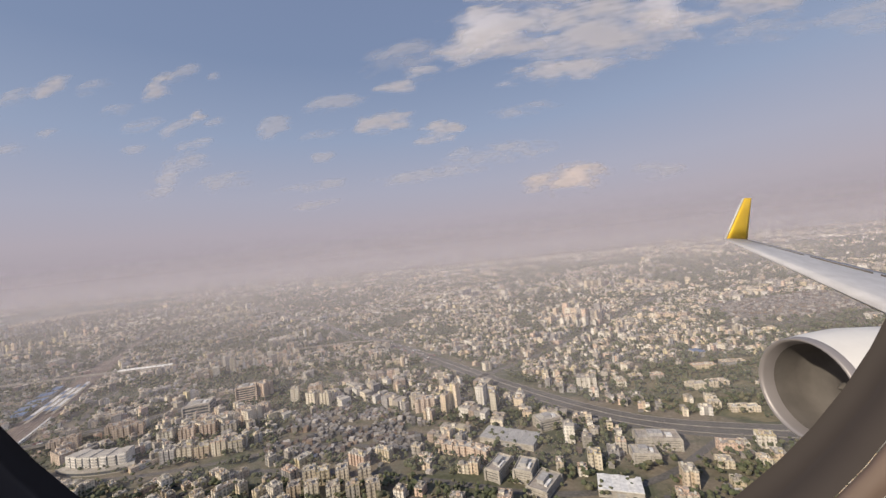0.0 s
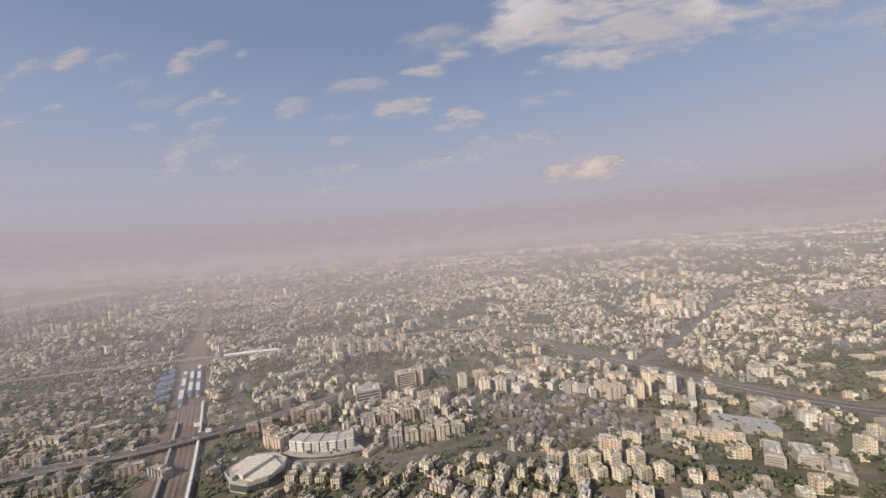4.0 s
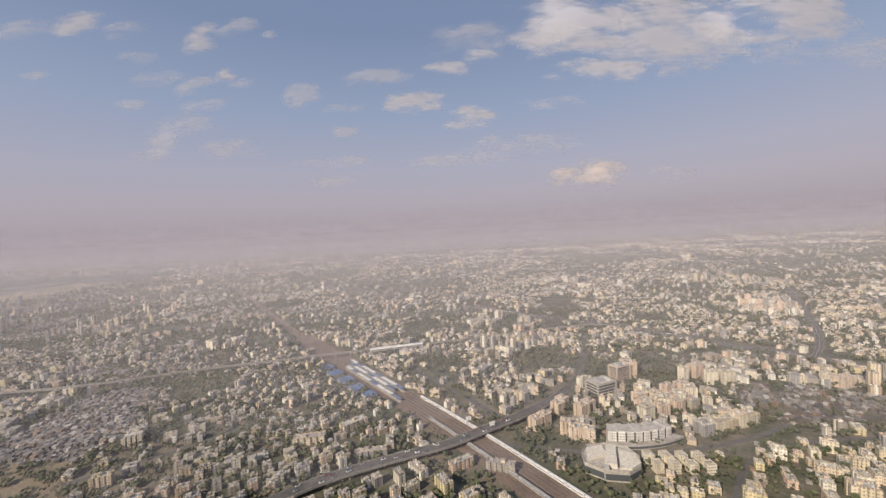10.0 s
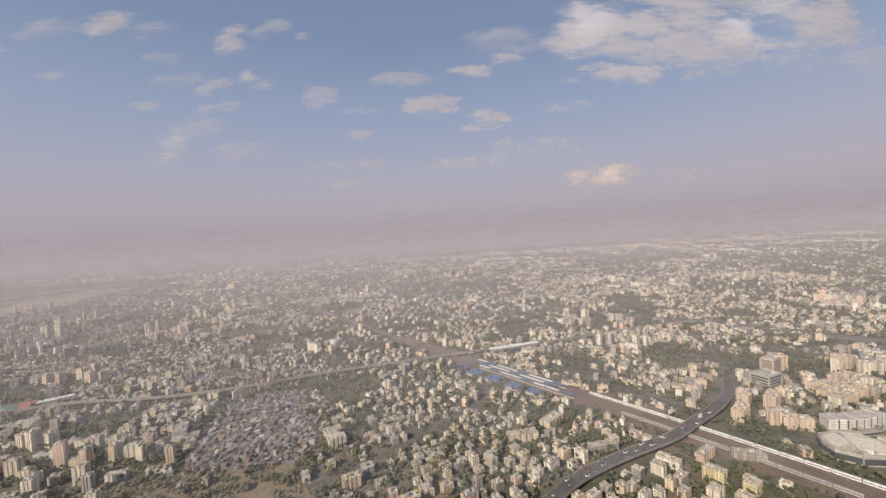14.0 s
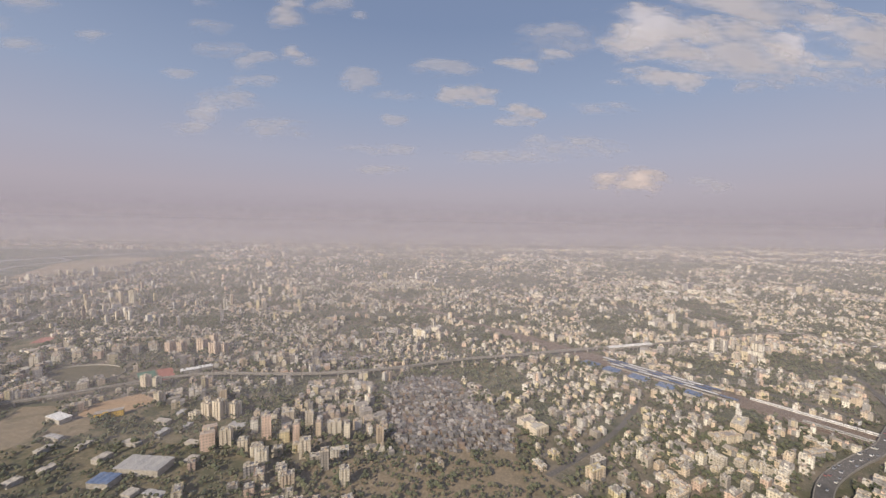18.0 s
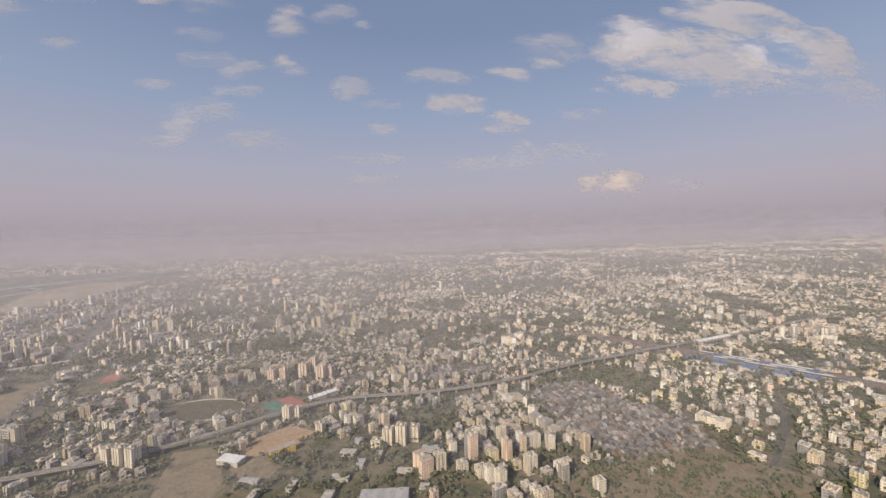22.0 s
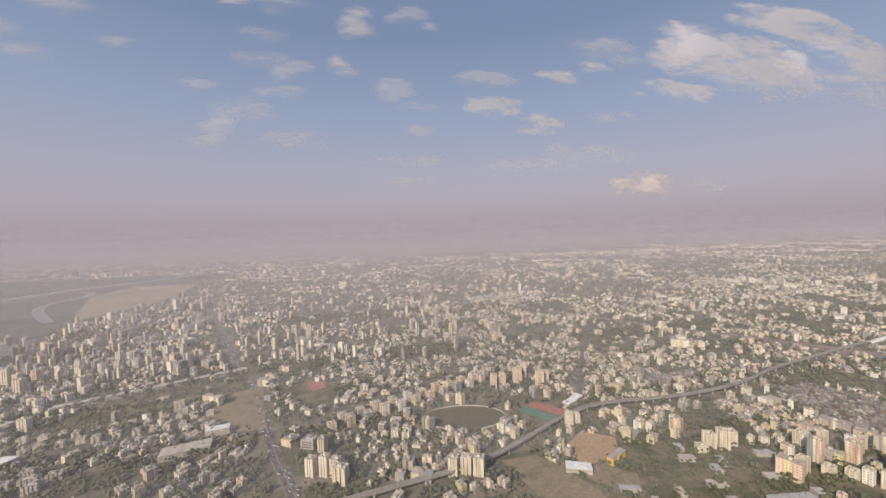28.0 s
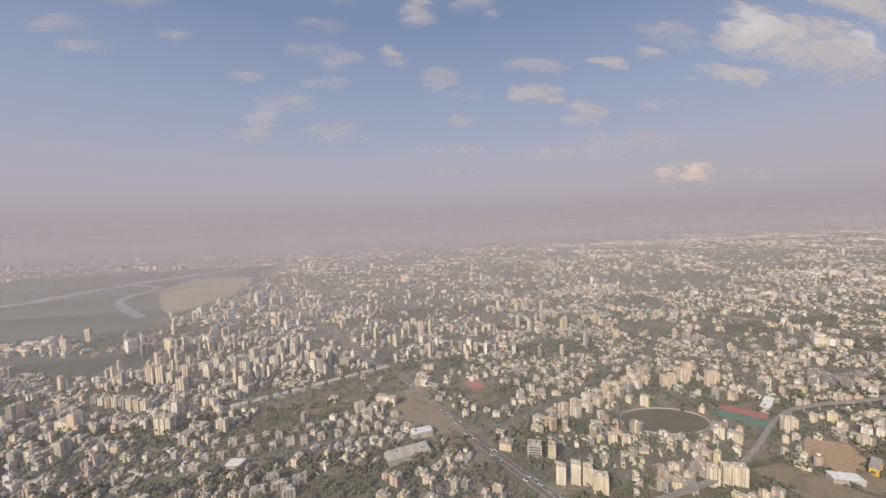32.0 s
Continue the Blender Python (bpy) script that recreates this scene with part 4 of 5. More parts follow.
# last stretch: avenue, depot and the towers towards the creek
for x, y, w, d, h, turn in ((-1374, 387, 16, 8, 16, -10), (-1452, 503, 9, 8, 24, -10), (-1440, 500, 9, 8, 24, -10), (-1402, 468, 10, 8, 20, -12), (-1325, 378, 9, 6, 13, -5), (-1655, 655, 9, 8, 24, -10), (-1659, 703, 9, 8, 27, -10), (-1161, 606, 8, 8, 27, 10), (-1140, 606, 8, 8, 26, 10), (-1150, 618, 8, 8, 28, 10), (-1212, 387, 9, 7, 11, 30), (-1205, 378, 9, 6, 8, 30)):
    block(x, y, 0.88 * w, 0.88 * d, 0.84 * h, turn, M_CREAM, "high pale apartment tower with ribbed walls", "apartment_tower", 2)
for i in range(8):
    block(-1474 + 8.5 * i, 455 - 3.5 * i, 6, 7, rng.uniform(10, 14), -18, M_CREAM if i % 2 else M_FACADE, "tall slab in a row of identical towers", "tower_slab", 2)
for i in range(16):
    block(-1430 + 17 * (i % 8) + rng.uniform(-3, 3), 500 + 30 * (i // 8) + 5 * (i % 8), 7, 6.5, rng.uniform(9, 17), -15, M_FACADE if i % 3 else M_CREAM, "high-rise apartment tower towards the creek", "apartment_tower", 2)
for x, y, w, d, h in ((-1076, 268, 8, 7, 15), (-1067, 266, 8, 7, 17), (-1060, 264, 8, 7, 15), (-1072, 290, 7, 7, 16), (-1056, 256, 12, 8, 14), (-985, 249, 8, 8, 15), (-977, 247, 9, 8, 16), (-969, 246, 9, 8, 15), (-1020, 300, 8, 7, 9), (-1012, 296, 8, 7, 9), (-1030, 310, 7, 7, 10)):
    block(x, y, 0.74 * w, 0.74 * d, 0.78 * h, -25, M_CREAM if w > 7 else M_FACADE, "white apartment tower cluster by the avenue", "apartment_tower", 2)
for i in range(22):
    block(-1070 + 7.8 * i * 0.9, 322 + 3.2 * i + (11 if i % 2 else 0), 6.5, 7, rng.uniform(6.5, 9.5), 24, M_FACADE, "grey-white apartment block in a long curving row", "row_block", 1)
office(-1082, 297, 9, 7, 9, -22, "dark glazed office block beside the avenue", 5)
hall(-1172, 314, 32, 12, 4, 15, M_TANROOF, "long grey-roofed metro hall near the avenue", 4)
hall(-1160, 338, 17, 7, 5, 12, M_WHITE, "white hall with an orange forecourt", 3)
hall(-1294, 325, 11, 7, 4, -10, M_WHITE, "white clubhouse with a blue pool", 2)
flat("pool", [(-1296, 312), (-1290, 313), (-1291, 317), (-1297, 316)], 0.16, M_BLUE, "blue swimming pool beside a clubhouse", "pool")
for i in range(9):
    u = i / 8
    hall(-1328 + 134 * u, 420 + 62 * u, 14.5, 7, 3.4, 25, M_TANROOF, "pale depot shed in a long line of sheds", 3)
for i in range(26):
    x, y = -1320 + 11.5 * (i % 13) + rng.uniform(-2, 2), 338 + 17 * (i // 13) + 1.6 * (i % 13) + rng.uniform(-2, 2)
    block(x, y, 6, 5, rng.uniform(3.2, 4.6), rng.choice((20, 110)), M_CREAM, "white villa among garden trees", "villa", 1)

for x, y, w, d, hh in ((-1268, 292, 9, 6, 5), (-1256, 296, 10, 5, 4.5), (-1262, 303, 8, 6, 6), (-1248, 288, 8, 7, 5), (-1244, 300, 9, 6, 4)):
    block(x, y, w, d, hh, 12, M_CONCRETE, "bare concrete block on a building site", "unfinished_block", 3)
flat("dark_plot", [(-1240, 276), (-1238, 300), (-1205, 306), (-1200, 280)], 0.12, M_DAMP, "dark wet building plot beside the metro hall", "plot")
keep_clear(-1220, 290, 18)
flat("teal_court", [(-1040, 250), (-1031, 252), (-1033, 258), (-1042, 256)], 0.14, M_GREEN, "small teal ball court beside towers", "court")
for i in range(30):
    x, y = rng.uniform(-920, -770), rng.uniform(150, 245)
    if inside(PARK, np.array([x]), np.array([y]))[0] and all((x - u) ** 2 + (y - v) ** 2 > (r + 6) ** 2 for u, v, r in HEROES):
        hall(x, y, rng.uniform(6, 12), rng.uniform(3, 5), rng.uniform(1.8, 2.8), rng.choice((-14, 76)), rng.choice((M_TANROOF, M_GREYROOF, M_TANROOF)), "low tin-roofed shed on scrubby ground", 2)


HOUSES = [h for h in HOUSES if all((h[0] - x) ** 2 + (h[1] - y) ** 2 > (r + 4.5) ** 2 for x, y, r in HEROES)]
FAR = [h for h in FAR if h[1] > 720 or all((h[0] - x) ** 2 + (h[1] - y) ** 2 > (r + 4.5) ** 2 for x, y, r in HEROES)]
for x, y, v, a, fat in HOUSES:
    k = rng.choice((0, 1, 2, 4, 7)) if v < 0.66 else rng.choice((1, 2, 3, 7, 2, 1)) if v < 0.98 else rng.choice((5, 6, 1, 3, 5))
    up = rng.uniform(0.65, 1.15)
    quarter = rng.choice((0, math.pi / 2))
    copy_thing(PROTOS[k], pose(x, y, 0, 0, 0, math.degrees(a + quarter)) @ Matrix.Diagonal((rng.uniform(0.7, 1.0) * fat ** 0.6, rng.uniform(0.7, 1.0) * fat ** 0.6, (up if k < 5 else 0.8 + 0.3 * (up - 0.75)) * fat ** 0.2, 1)))
for p in PROTOS:
    for o in (*p.children_recursive, p):
        bpy.data.objects.remove(o)

rows = []
for x, y, v, a, fat in FAR:
    big = 1.0 if y < 400 else 1.17 if y < 900 else 1.3 if y < 1500 else 1.9 if y < 2600 else 3.0
    a += rng.choice((0, math.pi / 2))
    h = rng.uniform(2.2, 4.8) if v < 0.6 else rng.uniform(3.5, 7) if v < 0.86 else rng.uniform(5, 13)
    if v > 0.93 and y > 480:
        h *= rng.uniform(1.1, 1.6)
    if y > 480 and rng.random() < 0.03:
        h *= 1.6
    w, d, h = rng.uniform(3.0, 6.6) * big * fat, rng.uniform(2.7, 4.6) * big * fat ** 0.7, h * fat ** 0.7
    if -1750 < x < -900 and 470 < y < 1150 and rng.random() < 0.13:
        w, d, h = rng.uniform(3.6, 5.2), rng.uniform(3.4, 4.6), rng.uniform(10, 21)
    elif rng.random() < (0.32 if x > -330 else 0.16):
        w, d, h = w * 2.0, d * 1.5, h * 0.8
    c, s = math.cos(a), math.sin(a)
    if y > 620 or w < 4.0:
        rows.append((x, y, w * rng.choice((1, 1, 1, 1.7)), d, 0, h * (0.9 if y < 1500 else 1.0), a))
        if y < 1500:
            rows.append((x + 0.2 * w * c, y + 0.2 * w * s, w * 0.3, d * 0.4, h + 0.003, h + 1.5, a))
        continue
    # two wings and a recessed link, stair head and tank
    k, q = rng.uniform(0.28, 0.42), rng.uniform(-0.12, 0.12) * d
    for off, ww, dd, hh, sh in ((-0.5 + k / 2, k, 1.0, h, q), (0.0, 1 - 2 * k + 0.04, 0.72, h - 0.25, 0.0), (0.5 - k / 2, k, 1.0, h * rng.choice((1, 1, 0.85)), -q)):
        rows.append((x + off * w * c - sh * s, y + off * w * s + sh * c, ww * w, dd * d, 0, hh, a))
    rows.append((x, y, 1.9, 1.6, h - 0.247, h + 1.2, a))
    tx, ty = -0.3 * w, 0.2 * d
    rows.append((x + tx * c - ty * s, y + tx * s + ty * c, 0.9, 0.9, h + 0.003, h + 0.8, a))
sheds = []
for x, y, v, a, fat in FAR + HOUSES:
    if y < 640 and rng.random() < 0.8:
        for _ in range(rng.choice((1, 2, 3))):
            u, w = x + rng.uniform(-7, 7), y + rng.uniform(-7, 7)
            if busy(u, w) == 0 and all((u - hx) ** 2 + (w - hy) ** 2 > (r + 1) ** 2 for hx, hy, r in HEROES):
                sheds.append((u, w, rng.uniform(1.2, 3.4), rng.uniform(1.2, 2.6), 0, rng.uniform(0.9, 1.9), a))
bulk("low_sheds", sheds, M_SHACK, "low sheds and lean-tos with dusty sheet roofs", "sheds", lean=0.2)
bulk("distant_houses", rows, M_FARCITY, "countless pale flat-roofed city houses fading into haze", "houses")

# ---- shack quarters ----
rows = []
for area in (SLUM_A, SLUM_B, SLUM_C, SLUM_D):
    p = np.array(area)
    for x in np.arange(p[:, 0].min(), p[:, 0].max(), 2.35):
        for y in np.arange(p[:, 1].min(), p[:, 1].max(), 2.2):
            u, w = x + rng.uniform(-0.9, 0.9), y + rng.uniform(-0.9, 0.9)
            if busy(u, w) == 3 and area in (SLUM_B, SLUM_C) and noise.noise(Vector((u / 14, w / 14, 0))) > 0.12:
                if rng.random() < 0.035:
                    TREES.append((u, w))
            elif busy(u, w) == 3 and rng.random() < 0.93:
                k = rng.choice((0.55, 0.8, 1.0, 1.0, 1.35))
                rows.append((u, w, rng.uniform(1.5, 2.9) * k, rng.uniform(1.4, 2.4) * k, 0, rng.uniform(0.9, 2.6) * k, rng.uniform(-0.25, 0.45) + rng.choice((0, 1.57))))
bulk("shack_quarter", rows, M_SHACK, "dense quarter of grey and rusty sheet-roofed shacks", "shacks", lean=0.3)

# ---- trees ----
def crown_mesh(seed, clumps):
    r, bm = random.Random(seed), bmesh.new()
    for _ in range(clumps):
        c = Vector((r.gauss(0, 0.45), r.gauss(0, 0.45), r.uniform(-0.25, 0.45)))
        size = r.uniform(0.28, 0.55)
        got = bmesh.ops.create_icosphere(bm, subdivisions=1, radius=size)
        for v in got["verts"]:
            v.co = c + v.co * r.uniform(0.7, 1.25)
            v.co.z *= 0.85
    me = bpy.data.meshes.new("crown")
    bm.to_mesh(me)
    bm.free()
    return me


SHAPES = []
for k in range(7):
    me = crown_mesh(40 + k, 2)
    SHAPES.append((np.array([v.co for v in me.vertices]), [list(f.vertices) for f in me.polygons]))
    bpy.data.meshes.remove(me)
verts, faces, start = [], [], 0
NEAR_TREES = []
for x, y in TREES:
    if y > 1500:
        continue
    many = 5 if y < 300 else 3 if y < 560 else 2 if y < 800 else 1
    for _ in range(many):
        u, w = x + rng.uniform(-6, 6), y + rng.uniform(-6, 6)
        if busy(u, w) == 1:
            continue
        size = rng.uniform(1.8, 3.4) * (1 if y < 300 else 1.25 if y < 700 else 1.4 if y < 900 else 1.6)
        if w < near_edge(u) + 55 and len(NEAR_TREES) < 260 and rng.random() < 0.16:
            NEAR_TREES.append((u, w, size))
            continue
        v, f = SHAPES[rng.randrange(7)]
        a = rng.uniform(0, 6.28)
        c, s = math.cos(a) * size, math.sin(a) * size
        p = np.stack([u + v[:, 0] * c - v[:, 1] * s, w + v[:, 0] * s + v[:, 1] * c, size * 0.9 + v[:, 2] * size], 1)
        verts.append(p)
        faces += [[i + start for i in q] for q in f]
        start += len(v)
me = bpy.data.meshes.new("tree_canopy")
me.from_pydata(np.concatenate(verts).tolist(), [], faces)
me.materials.append(M_LEAF)
tagged(new("tree_canopy", me), "dusty dark green street and garden trees between houses", "trees", kind="stuff")

tree = base("tree", pose(0, -3000, 0), "dusty green broad-crowned street tree", "tree", "street trees")
bm = bmesh.new()
cylinder(bm, 0, 0, 0, 0.8, 0.1, 0.06, 6)
for a in (0.4, 2.4, 4.5):
    cylinder(bm, 0.12 * math.cos(a), 0.12 * math.sin(a), 0.6, 1.1, 0.05, 0.02, 5)
part("trunk", bm, M_BARK, tree, "brown trunk and limbs")
me = crown_mesh(91, 9)
me.materials.append(M_LEAF)
crown = new("crown", me)
crown.parent, crown.location = tree, (0, 0, 1.15)
for u, w, size in NEAR_TREES:
    copy_thing(tree, pose(u, w, 0, 0, 0, rng.uniform(0, 360)) @ Matrix.Scale(size, 4))
for o in (*tree.children_recursive, tree):
    bpy.data.objects.remove(o)

# ---- traffic ----
car = base("car", pose(0, -3000, 0), "small car in traffic on the asphalt", "car", "cars in traffic")
bm = bmesh.new()
add_box(bm, -1.05, 1.05, -0.45, 0.45, 0.15, 0.55)
bmesh.ops.bevel(bm, geom=bm.edges[:], offset=0.08, segments=1, affect="EDGES")
part("body", bm, M_CAR, car)
part("cabin", prism([(-0.6, -0.38), (0.45, -0.38), (0.45, 0.38), (-0.6, 0.38)], 0.55, 0.85), M_GLASS, car, "dark glazed cabin")
for x in (-0.65, 0.65):
    part("axle_wheels", boxes((x - 0.17, x + 0.17, -0.46, 0.46, 0.0, 0.3)), M_GLASS, car, "black wheels")
lanes = [(L_HIGHWAY, d, 0.14, 330, 900) for d in (-5.5, -3.2, -1.4, 1.6, 3.4, 5.6)] + [(L_AVENUE, d, 0.14, 60, 520) for d in (-3, -1.4, 1.4, 3)] + [(L_BRIDGE, d, 4.06, 70, 260) for d in (-2.4, -0.9, 1.0, 2.4)]
for line_, d, z, r0, r1 in lanes:
    lane = np.c_[offsets(line_, d), np.zeros(len(line_))]
    run = r0 + rng.uniform(0, 12)
    while run < r1:
        p, a = at_run(lane, run)
        copy_thing(car, pose(p[0], p[1], z, 0, 0, math.degrees(a)) @ Matrix.Scale(rng.uniform(0.95, 1.5), 4))
        run += rng.uniform(4, 22) if line_ is L_AVENUE else rng.uniform(5, 34)
for o in (*car.children_recursive, car):
    bpy.data.objects.remove(o)

# ---- haze ----
def haze_material(name, thick, top, colour):
    """Stand-in for haze: a see-through sheet that scatters light and thins out with height."""
    m = bpy.data.materials.new(name)
    m.use_nodes = True
    n, l = m.node_tree.nodes, m.node_tree.links
    n.clear()
    p = n.new("ShaderNodeSeparateXYZ")
    geo = n.new("ShaderNodeNewGeometry")
    l.new(geo.outputs["Position"], p.inputs[0])
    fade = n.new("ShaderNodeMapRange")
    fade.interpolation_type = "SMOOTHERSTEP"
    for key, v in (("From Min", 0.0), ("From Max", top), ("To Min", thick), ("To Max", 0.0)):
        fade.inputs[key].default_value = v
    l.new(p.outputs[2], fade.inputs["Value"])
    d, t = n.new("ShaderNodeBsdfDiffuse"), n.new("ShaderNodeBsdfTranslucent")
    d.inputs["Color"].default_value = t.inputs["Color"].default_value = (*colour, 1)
    s = n.new("ShaderNodeMixShader")
    s.inputs[0].default_value = 0.5
    l.new(d.outputs[0], s.inputs[1])
    l.new(t.outputs[0], s.inputs[2])
    clear = n.new("ShaderNodeBsdfTransparent")
    mix = n.new("ShaderNodeMixShader")
    l.new(fade.outputs[0], mix.inputs[0])
    l.new(clear.outputs[0], mix.inputs[1])
    l.new(s.outputs[0], mix.inputs[2])
    out = n.new("ShaderNodeOutputMaterial")
    l.new(mix.outputs[0], out.inputs[0])
    return m


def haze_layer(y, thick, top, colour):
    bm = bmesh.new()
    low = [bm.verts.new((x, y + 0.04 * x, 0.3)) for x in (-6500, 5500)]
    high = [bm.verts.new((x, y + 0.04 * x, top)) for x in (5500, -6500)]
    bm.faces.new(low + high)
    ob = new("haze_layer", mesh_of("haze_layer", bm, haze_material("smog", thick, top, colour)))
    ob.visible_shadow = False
    tagged(ob, "upright sheet standing in for thin pinkish-grey smog over the far city", "haze", kind="structure")


# Distance haze is put into the sheets: denser, darker and bluer farther off.
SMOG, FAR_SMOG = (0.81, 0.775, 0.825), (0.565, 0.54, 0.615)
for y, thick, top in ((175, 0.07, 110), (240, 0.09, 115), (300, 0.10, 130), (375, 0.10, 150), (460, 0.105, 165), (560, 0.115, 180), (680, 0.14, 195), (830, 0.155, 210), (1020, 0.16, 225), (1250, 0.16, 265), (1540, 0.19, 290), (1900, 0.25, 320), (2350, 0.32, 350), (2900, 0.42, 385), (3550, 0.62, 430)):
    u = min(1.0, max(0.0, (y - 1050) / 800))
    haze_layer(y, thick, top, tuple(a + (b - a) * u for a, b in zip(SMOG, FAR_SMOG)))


# ---- clouds ----
def cloud_material(cover, low, high, tint=(0.87, 0.88, 0.94)):
    """Thin broken cloud, denser in its middle, lit through by the sun."""
    m = bpy.data.materials.new("thin_cloud")
    m.use_nodes = True
    n, l = m.node_tree.nodes, m.node_tree.links
    n.clear()
    co = n.new("ShaderNodeTexCoord").outputs["Object"]
    geo = n.new("ShaderNodeNewGeometry").outputs["Position"]
    flat_ = n.new("ShaderNodeVectorMath")
    flat_.operation = "MULTIPLY"
    flat_.inputs[1].default_value = (0.75, 0.75, 1.9)
    l.new(geo, flat_.inputs[0])
    flat = flat_.outputs[0]
    ln = n.new("ShaderNodeVectorMath")
    ln.operation = "LENGTH"
    l.new(co, ln.inputs[0])
    big = noise_node(n, l, 0.0105, 2, flat, 0.45)
    fine = noise_node(n, l, 0.026, 1, flat, 0.4)
    body = math_node(n, l, "ADD", math_node(n, l, "MULTIPLY", big, 1.9), math_node(n, l, "MULTIPLY", fine, 0.42))
    body = math_node(n, l, "SUBTRACT", body, math_node(n, l, "MULTIPLY", math_node(n, l, "POWER", ln.outputs["Value"], 1.8), 0.75))
    f = n.new("ShaderNodeMapRange")
    f.interpolation_type = "SMOOTHSTEP"
    for key, v in (("From Min", low), ("From Max", high), ("To Min", 0.0), ("To Max", cover)):
        f.inputs[key].default_value = v
    l.new(body, f.inputs["Value"])
    d, t = n.new("ShaderNodeBsdfDiffuse"), n.new("ShaderNodeBsdfTranslucent")
    d.inputs["Color"].default_value = t.inputs["Color"].default_value = (*tint, 1)
    s = n.new("ShaderNodeMixShader")
    s.inputs[0].default_value = 0.75
    l.new(d.outputs[0], s.inputs[1])
    l.new(t.outputs[0], s.inputs[2])
    clear, mix = n.new("ShaderNodeBsdfTransparent"), n.new("ShaderNodeMixShader")
    l.new(f.outputs[0], mix.inputs[0])
    l.new(clear.outputs[0], mix.inputs[1])
    l.new(s.outputs[0], mix.inputs[2])
    l.new(mix.outputs[0], n.new("ShaderNodeOutputMaterial").inputs[0])
    return m


SOLID = cloud_material(0.55, 0.5, 1.2, (0.90, 0.84, 0.82))
DENSE, THICK, THIN = cloud_material(0.93, 0.42, 1.2), cloud_material(0.88, 0.50, 1.25), cloud_material(0.52, 0.50, 1.4)


def cloud(x, y, z, w, tall, made, label):
    """A curved, lumpy veil of cloud standing on its flat base."""
    bm = bmesh.new()
    n_ = 13
    g = [[None] * n_ for _ in range(n_)]
    for i, u in enumerate(np.linspace(-1, 1, n_)):
        for j, v in enumerate(np.linspace(-1, 1, n_)):
            lump = 0.07 * noise.noise(Vector((x / 50 + u * 3, y / 50 + v * 3, 0)))
            g[i][j] = bm.verts.new((u, v, lump - 0.16 * (u * u + v * v)))
    for i in range(n_ - 1):
        for j in range(n_ - 1):
            bm.faces.new((g[i][j], g[i + 1][j], g[i + 1][j + 1], g[i][j + 1]))
    ob = new("cloud", mesh_of("cloud", bm, made))
    ob.matrix_basis = pose(x, y, z, 68) @ Matrix.Diagonal((w / 2, tall / 2, min(w, tall) / 2, 1))
    ob.visible_shadow = False
    for f in ob.data.polygons:
        f.use_smooth = True
    tagged(ob, label, "cloud", "clouds", "structure")


HEAPED = ((433, 1227, 770, 641, 358), (76, 1147, 770, 421, 308), (622, 1272, 770, 296, 183), (787, 1158, 770, 428, 340), (234, 974, 770, 491, 197), (394, 1817, 385, 423, 196), (331, 1817, 372, 387, 139), (460, 1817, 393, 247, 180))
BROKEN = ((307, 1516, 770, 526, 149), (-462, 1762, 770, 371, 157), (-189, 1817, 701, 314, 170), (-296, 1424, 770, 262, 95), (-193, 1347, 770, 171, 102), (-1079, 1127, 770, 138, 165), (-1160, 1392, 770, 122, 105), (-1343, 1010, 770, 173, 103), (20, 1191, 770, 322, 187))
WISPS = ((-237, 1202, 770, 301, 188), (234, 1817, 747, 384, 113), (28, 1817, 546, 666, 179), (-284, 1817, 487, 525, 106), (-586, 1468, 770, 309, 117), (-945, 1600, 770, 214, 163), (-819, 1817, 658, 174, 81), (-741, 1809, 770, 450, 72), (-857, 1130, 770, 69, 50), (-931, 1078, 770, 144, 86), (-1249, 1066, 770, 183, 94), (-1529, 1042, 770, 238, 115), (-1807, 1327, 770, 176, 76), (-1363, 1232, 770, 188, 82), (-1417, 1382, 770, 263, 85), (-1321, 1462, 770, 195, 116), (-1427, 1671, 770, 286, 96), (-1711, 1617, 770, 184, 71))
FAR_WISPS = ((-1629, 1817, 734, 380, 184), (-1717, 1817, 656, 242, 144), (-1805, 1817, 592, 312, 120), (-1391, 1817, 599, 416, 161), (-842, 1817, 513, 593, 81), (-903, 1817, 421, 314, 73), (786, 1817, 376, 247, 115), (1003, 1463, 770, 425, 118), (-1119, 1459, 770, 167, 78), (-1821, 1125, 770, 235, 99), (-2096, 1394, 770, 238, 86), (-1840, 1029, 770, 234, 100), (-2074, 1252, 770, 213, 82), (1415, 1481, 770, 403, 200))
for row in HEAPED:
    cloud(*row, DENSE if row[2] > 500 else SOLID, "bright white heaped cloud over the haze")
for row in BROKEN:
    cloud(*row, THICK, "bright white broken cloud over the haze")
for row in WISPS + FAR_WISPS:
    cloud(*row, THIN, "wispy white cloud drifting over the haze")


# ---- the airliner's wing, engine and cabin window, where the flight begins ----
SEAT = pose(*PATH[0][1:])
FOCUS = 656.7


def out_there(px, py, depth):
    """A place seen from the window seat, by its bearing and how far ahead it lies."""
    return SEAT @ Vector(((px - 784) / FOCUS * depth, (441 - py) / FOCUS * depth, -depth))


def sheet_paint(name, colour, rough, metal=0.0, drift=0.06):
    m, n, l, b = material(name, rough, metal)
    g = ramp_node(n, [(0.3, tuple(c * (1 - drift) for c in colour)), (0.7, tuple(c * (1 + drift) for c in colour))])
    l.new(noise_node(n, l, 3.0, 5, n.new("ShaderNodeNewGeometry").outputs["Position"]), g.inputs[0])
    l.new(g.outputs[0], b.inputs["Base Color"])
    return m


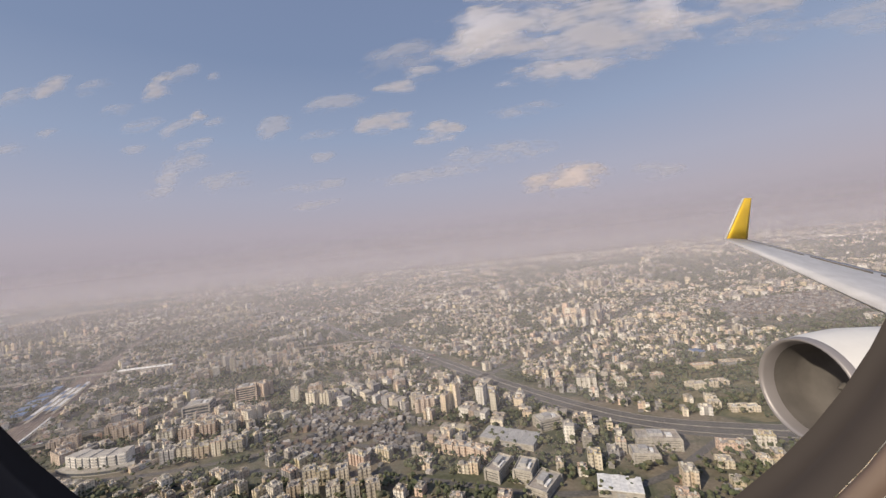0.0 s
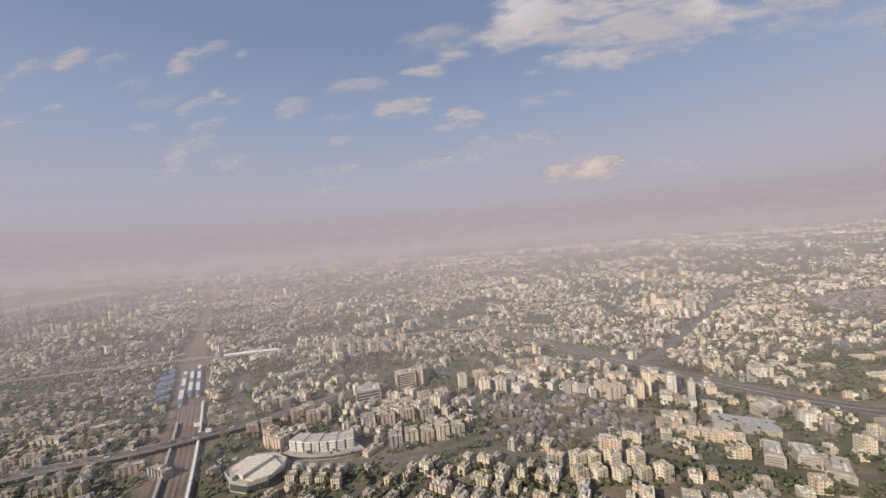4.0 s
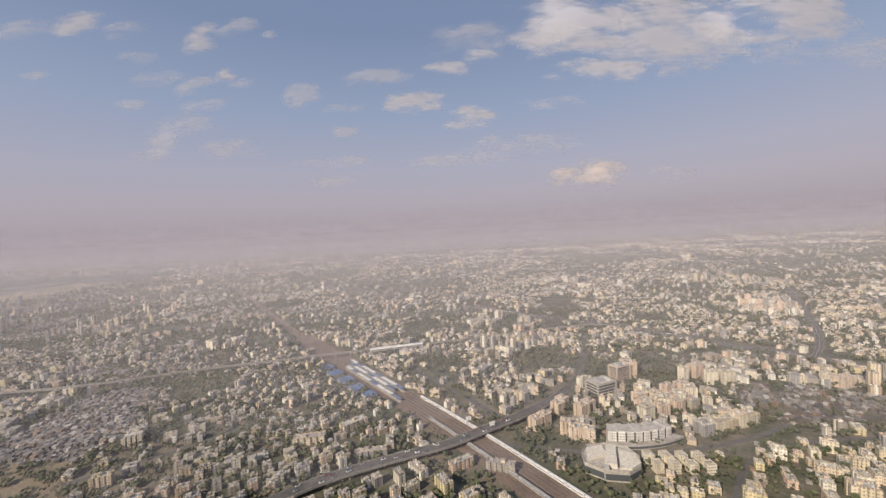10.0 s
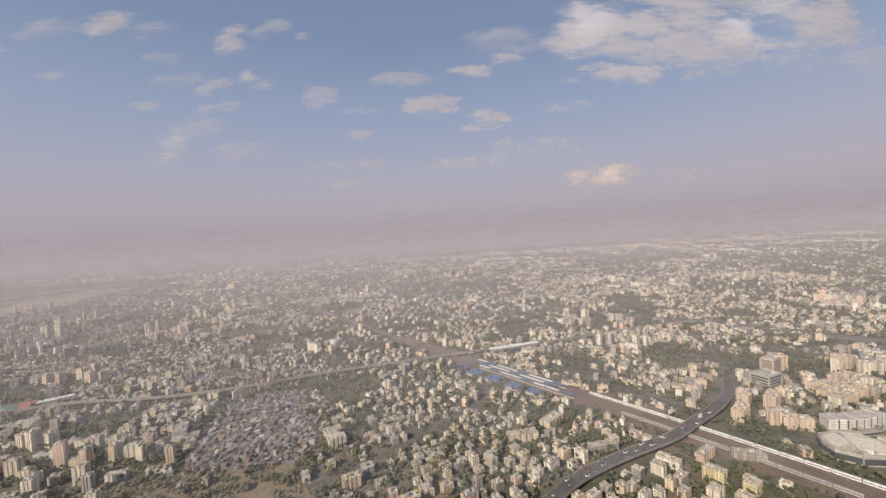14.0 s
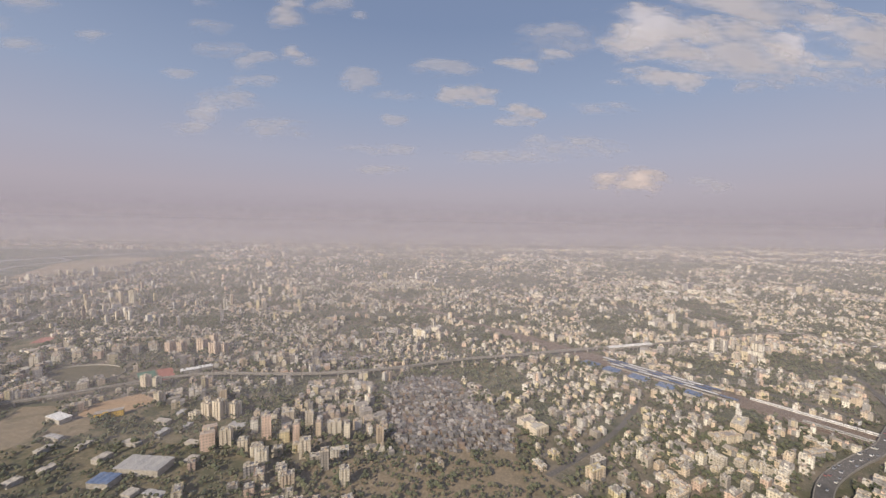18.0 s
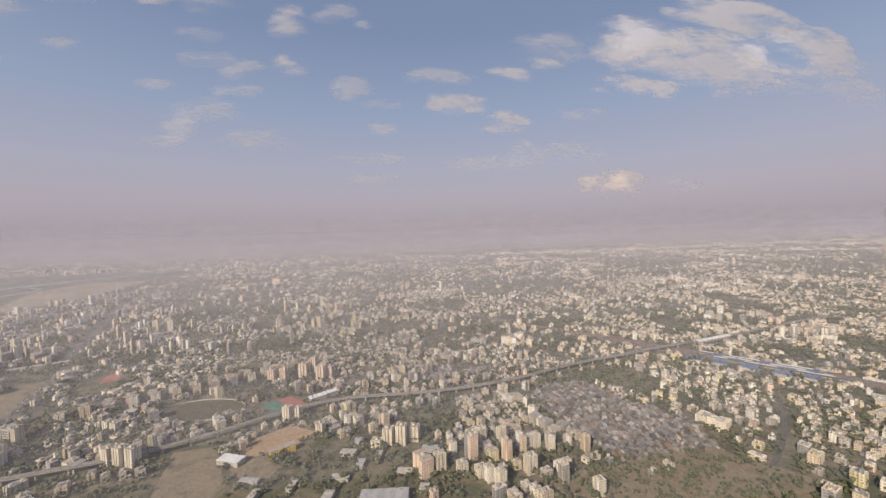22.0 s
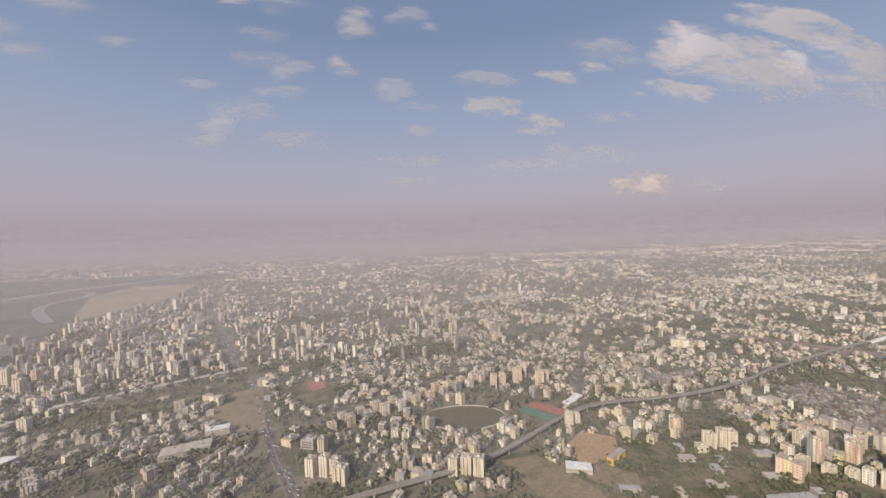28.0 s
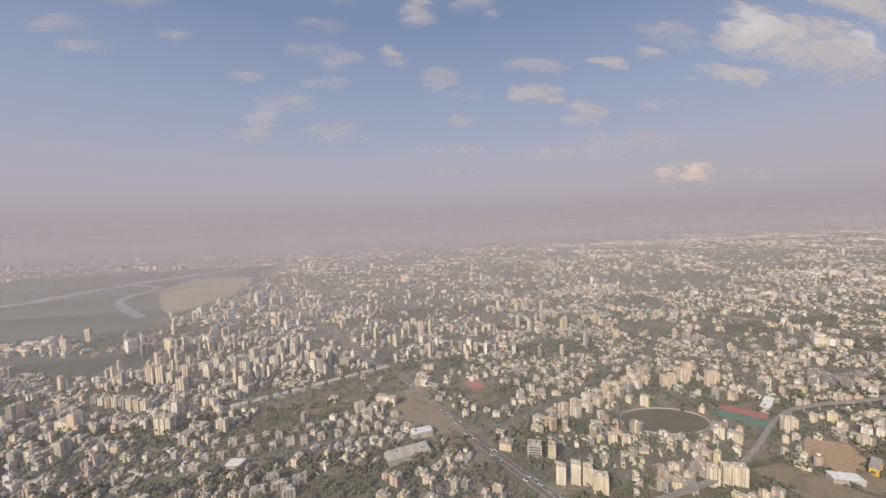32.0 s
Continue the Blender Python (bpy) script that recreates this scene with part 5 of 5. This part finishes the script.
M_WING = sheet_paint("grey_wing_paint", (0.46, 0.46, 0.48), 0.5, 0.0, 0.12)
M_TIP = sheet_paint("yellow_wing_paint", (0.88, 0.58, 0.04), 0.45)
M_COWL = sheet_paint("white_cowl_paint", (0.66, 0.65, 0.63), 0.45)
M_LIP = sheet_paint("dull_inlet_metal", (0.30, 0.28, 0.28), 0.5, 0.4)
M_DUCT = sheet_paint("dark_inlet_duct", (0.11, 0.10, 0.092), 0.85, 0.0, 0.2)
# Shade of the unlit cabin is put into this near-black trim colour.
M_TRIM = sheet_paint("unlit_cabin_trim", (0.035, 0.028, 0.026), 0.8, 0.0, 0.2)
liner = base("airliner", Matrix.Translation(out_there(1430, 690, 5.0)), "grey airliner wing with yellow winglet, engine and cabin window in flight", "aircraft")
liner_inverse = liner.matrix_basis.inverted()


def loft(name, sections, mat, label, caps=True):
    bm = bmesh.new()
    rows_ = [[bm.verts.new(liner_inverse @ p) for p in s] for s in sections]
    for r, s in zip(rows_, rows_[1:]):
        k = len(r)
        for i in range(k):
            bm.faces.new((r[i], r[(i + 1) % k], s[(i + 1) % k], s[i]))
    if caps:
        bm.faces.new(rows_[0])
        bm.faces.new(rows_[-1])
    bmesh.ops.recalc_face_normals(bm, faces=bm.faces)
    ob = part(name, bm, mat, liner, label)
    for f in ob.data.polygons:
        f.use_smooth = len(f.vertices) == 4
    return ob


def section(lead, trail, thick, up, n=9):
    """An aerofoil between a leading and a trailing edge."""
    top = [lead.lerp(trail, u) + up * thick * (1.9 * math.sqrt(u) * (1 - u) + 0.0) * 0.55 for u in np.linspace(0, 1, n)]
    low = [lead.lerp(trail, u) - up * thick * (2.4 * math.sqrt(u) * (1 - u)) * 0.55 for u in np.linspace(1, 0, n)[1:-1]]
    return top + low


up = Vector((0, 0, 1))
stations = [(0.0, 0.10), (0.25, 0.22), (0.5, 0.36), (0.75, 0.52), (1.0, 0.72)]
lead0, lead1, trail0, trail1 = out_there(1283, 424, 12.0), out_there(1760, 640, 6.2), out_there(1323, 424, 12.4), out_there(1760, 532, 9.0)
loft("wing", [section(lead0.lerp(lead1, u), trail0.lerp(trail1, u), th, up) for u, th in stations], M_WING, "grey painted wing")
for u0, u1 in ((0.04, 0.33), (0.36, 0.62), (0.65, 0.98)):
    a, b = lead0.lerp(lead1, u0).lerp(trail0.lerp(trail1, u0), 0.72), lead0.lerp(lead1, u1).lerp(trail0.lerp(trail1, u1), 0.72)
    c, d = lead0.lerp(lead1, u0).lerp(trail0.lerp(trail1, u0), 0.735), lead0.lerp(lead1, u1).lerp(trail0.lerp(trail1, u1), 0.735)
    rise = [0.16 * (0.10 + 0.62 * u_) * 1.9 for u_ in (u0, u1)]
    loft("flap_gap", [[a + up * rise[0], c + up * rise[0], c - up * 0.02, a - up * 0.02], [b + up * rise[1], d + up * rise[1], d - up * 0.02, b - up * 0.02]], M_DUCT, "dark flap gap")
right = (trail0 - lead0).normalized()
side = right.cross(up).normalized()
tip0, tip1 = out_there(1315, 351, 12.5), out_there(1330, 351, 12.6)
loft("winglet", [section(lead0.lerp(tip0, u) + right * 0.06, trail0.lerp(tip1, u ** 0.85), 0.10 * (1 - 0.5 * u), side) for u in (0.0, 0.3, 0.65, 1.0)], M_TIP, "bright yellow winglet")
loft("winglet_edge", [section(lead0.lerp(tip0, u) + right * -0.02, lead0.lerp(tip0, u) + right * 0.055, 0.05, side, 5) for u in (0.0, 0.5, 1.0)], M_COWL, "white winglet leading edge")


def turned(name, profile, mat, label):
    """A body of revolution round the engine's axis. Profile: distance aft, radius."""
    hub = out_there(1420, 690, 4.15)
    aft = (SEAT.to_3x3() @ Vector((1.0, 0.02, -0.05))).normalized()
    e1 = aft.cross(up).normalized()
    e2 = e1.cross(aft)
    return loft(name, [[hub + aft * s + (e1 * math.cos(a) + e2 * math.sin(a)) * r for a in np.linspace(0, 2 * math.pi, 48, endpoint=False)] for s, r in profile], mat, label, False)


turned("nacelle", [(0.10, 0.575), (0.25, 0.61), (0.6, 0.655), (1.2, 0.66), (2.0, 0.58), (2.5, 0.48)], M_COWL, "white engine cowling")
turned("inlet_lip", [(0.16, 0.50), (0.05, 0.522), (0.0, 0.545), (0.02, 0.565), (0.098, 0.577)], M_LIP, "bare metal inlet lip")
turned("inlet_duct", [(0.158, 0.498), (0.4, 0.47), (0.62, 0.46), (0.66, 0.10), (0.50, 0.05), (0.42, 0.005)], M_DUCT, "dark inlet duct and fan")


def oval(scale, depth, n=64):
    out = []
    for a in np.linspace(0, 2 * math.pi, n, endpoint=False):
        c, s = math.cos(a), math.sin(a)
        k = scale
        out.append(out_there(720 + 930 * k * c, 215 + 850 * k * s, depth))
    return out


# Reveal and wall panel get cabin shade from colour; no cabin encloses them.
loft("window_reveal", [oval(1.0, 0.34), oval(1.05, 0.33), oval(1.06, 0.30), oval(1.13, 0.285)], M_TRIM, "stepped cabin window reveal, coloured dark as in an unlit cabin", False)
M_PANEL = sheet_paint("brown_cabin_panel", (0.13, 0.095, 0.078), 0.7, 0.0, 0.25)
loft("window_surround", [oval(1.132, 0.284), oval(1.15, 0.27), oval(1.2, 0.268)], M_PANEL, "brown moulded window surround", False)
loft("wall_panel", [oval(1.202, 0.266), oval(1.22, 0.24), oval(1.34, 0.20), oval(1.5, 0.19)], M_TRIM, "cabin wall panel, coloured dark as in an unlit cabin", False)
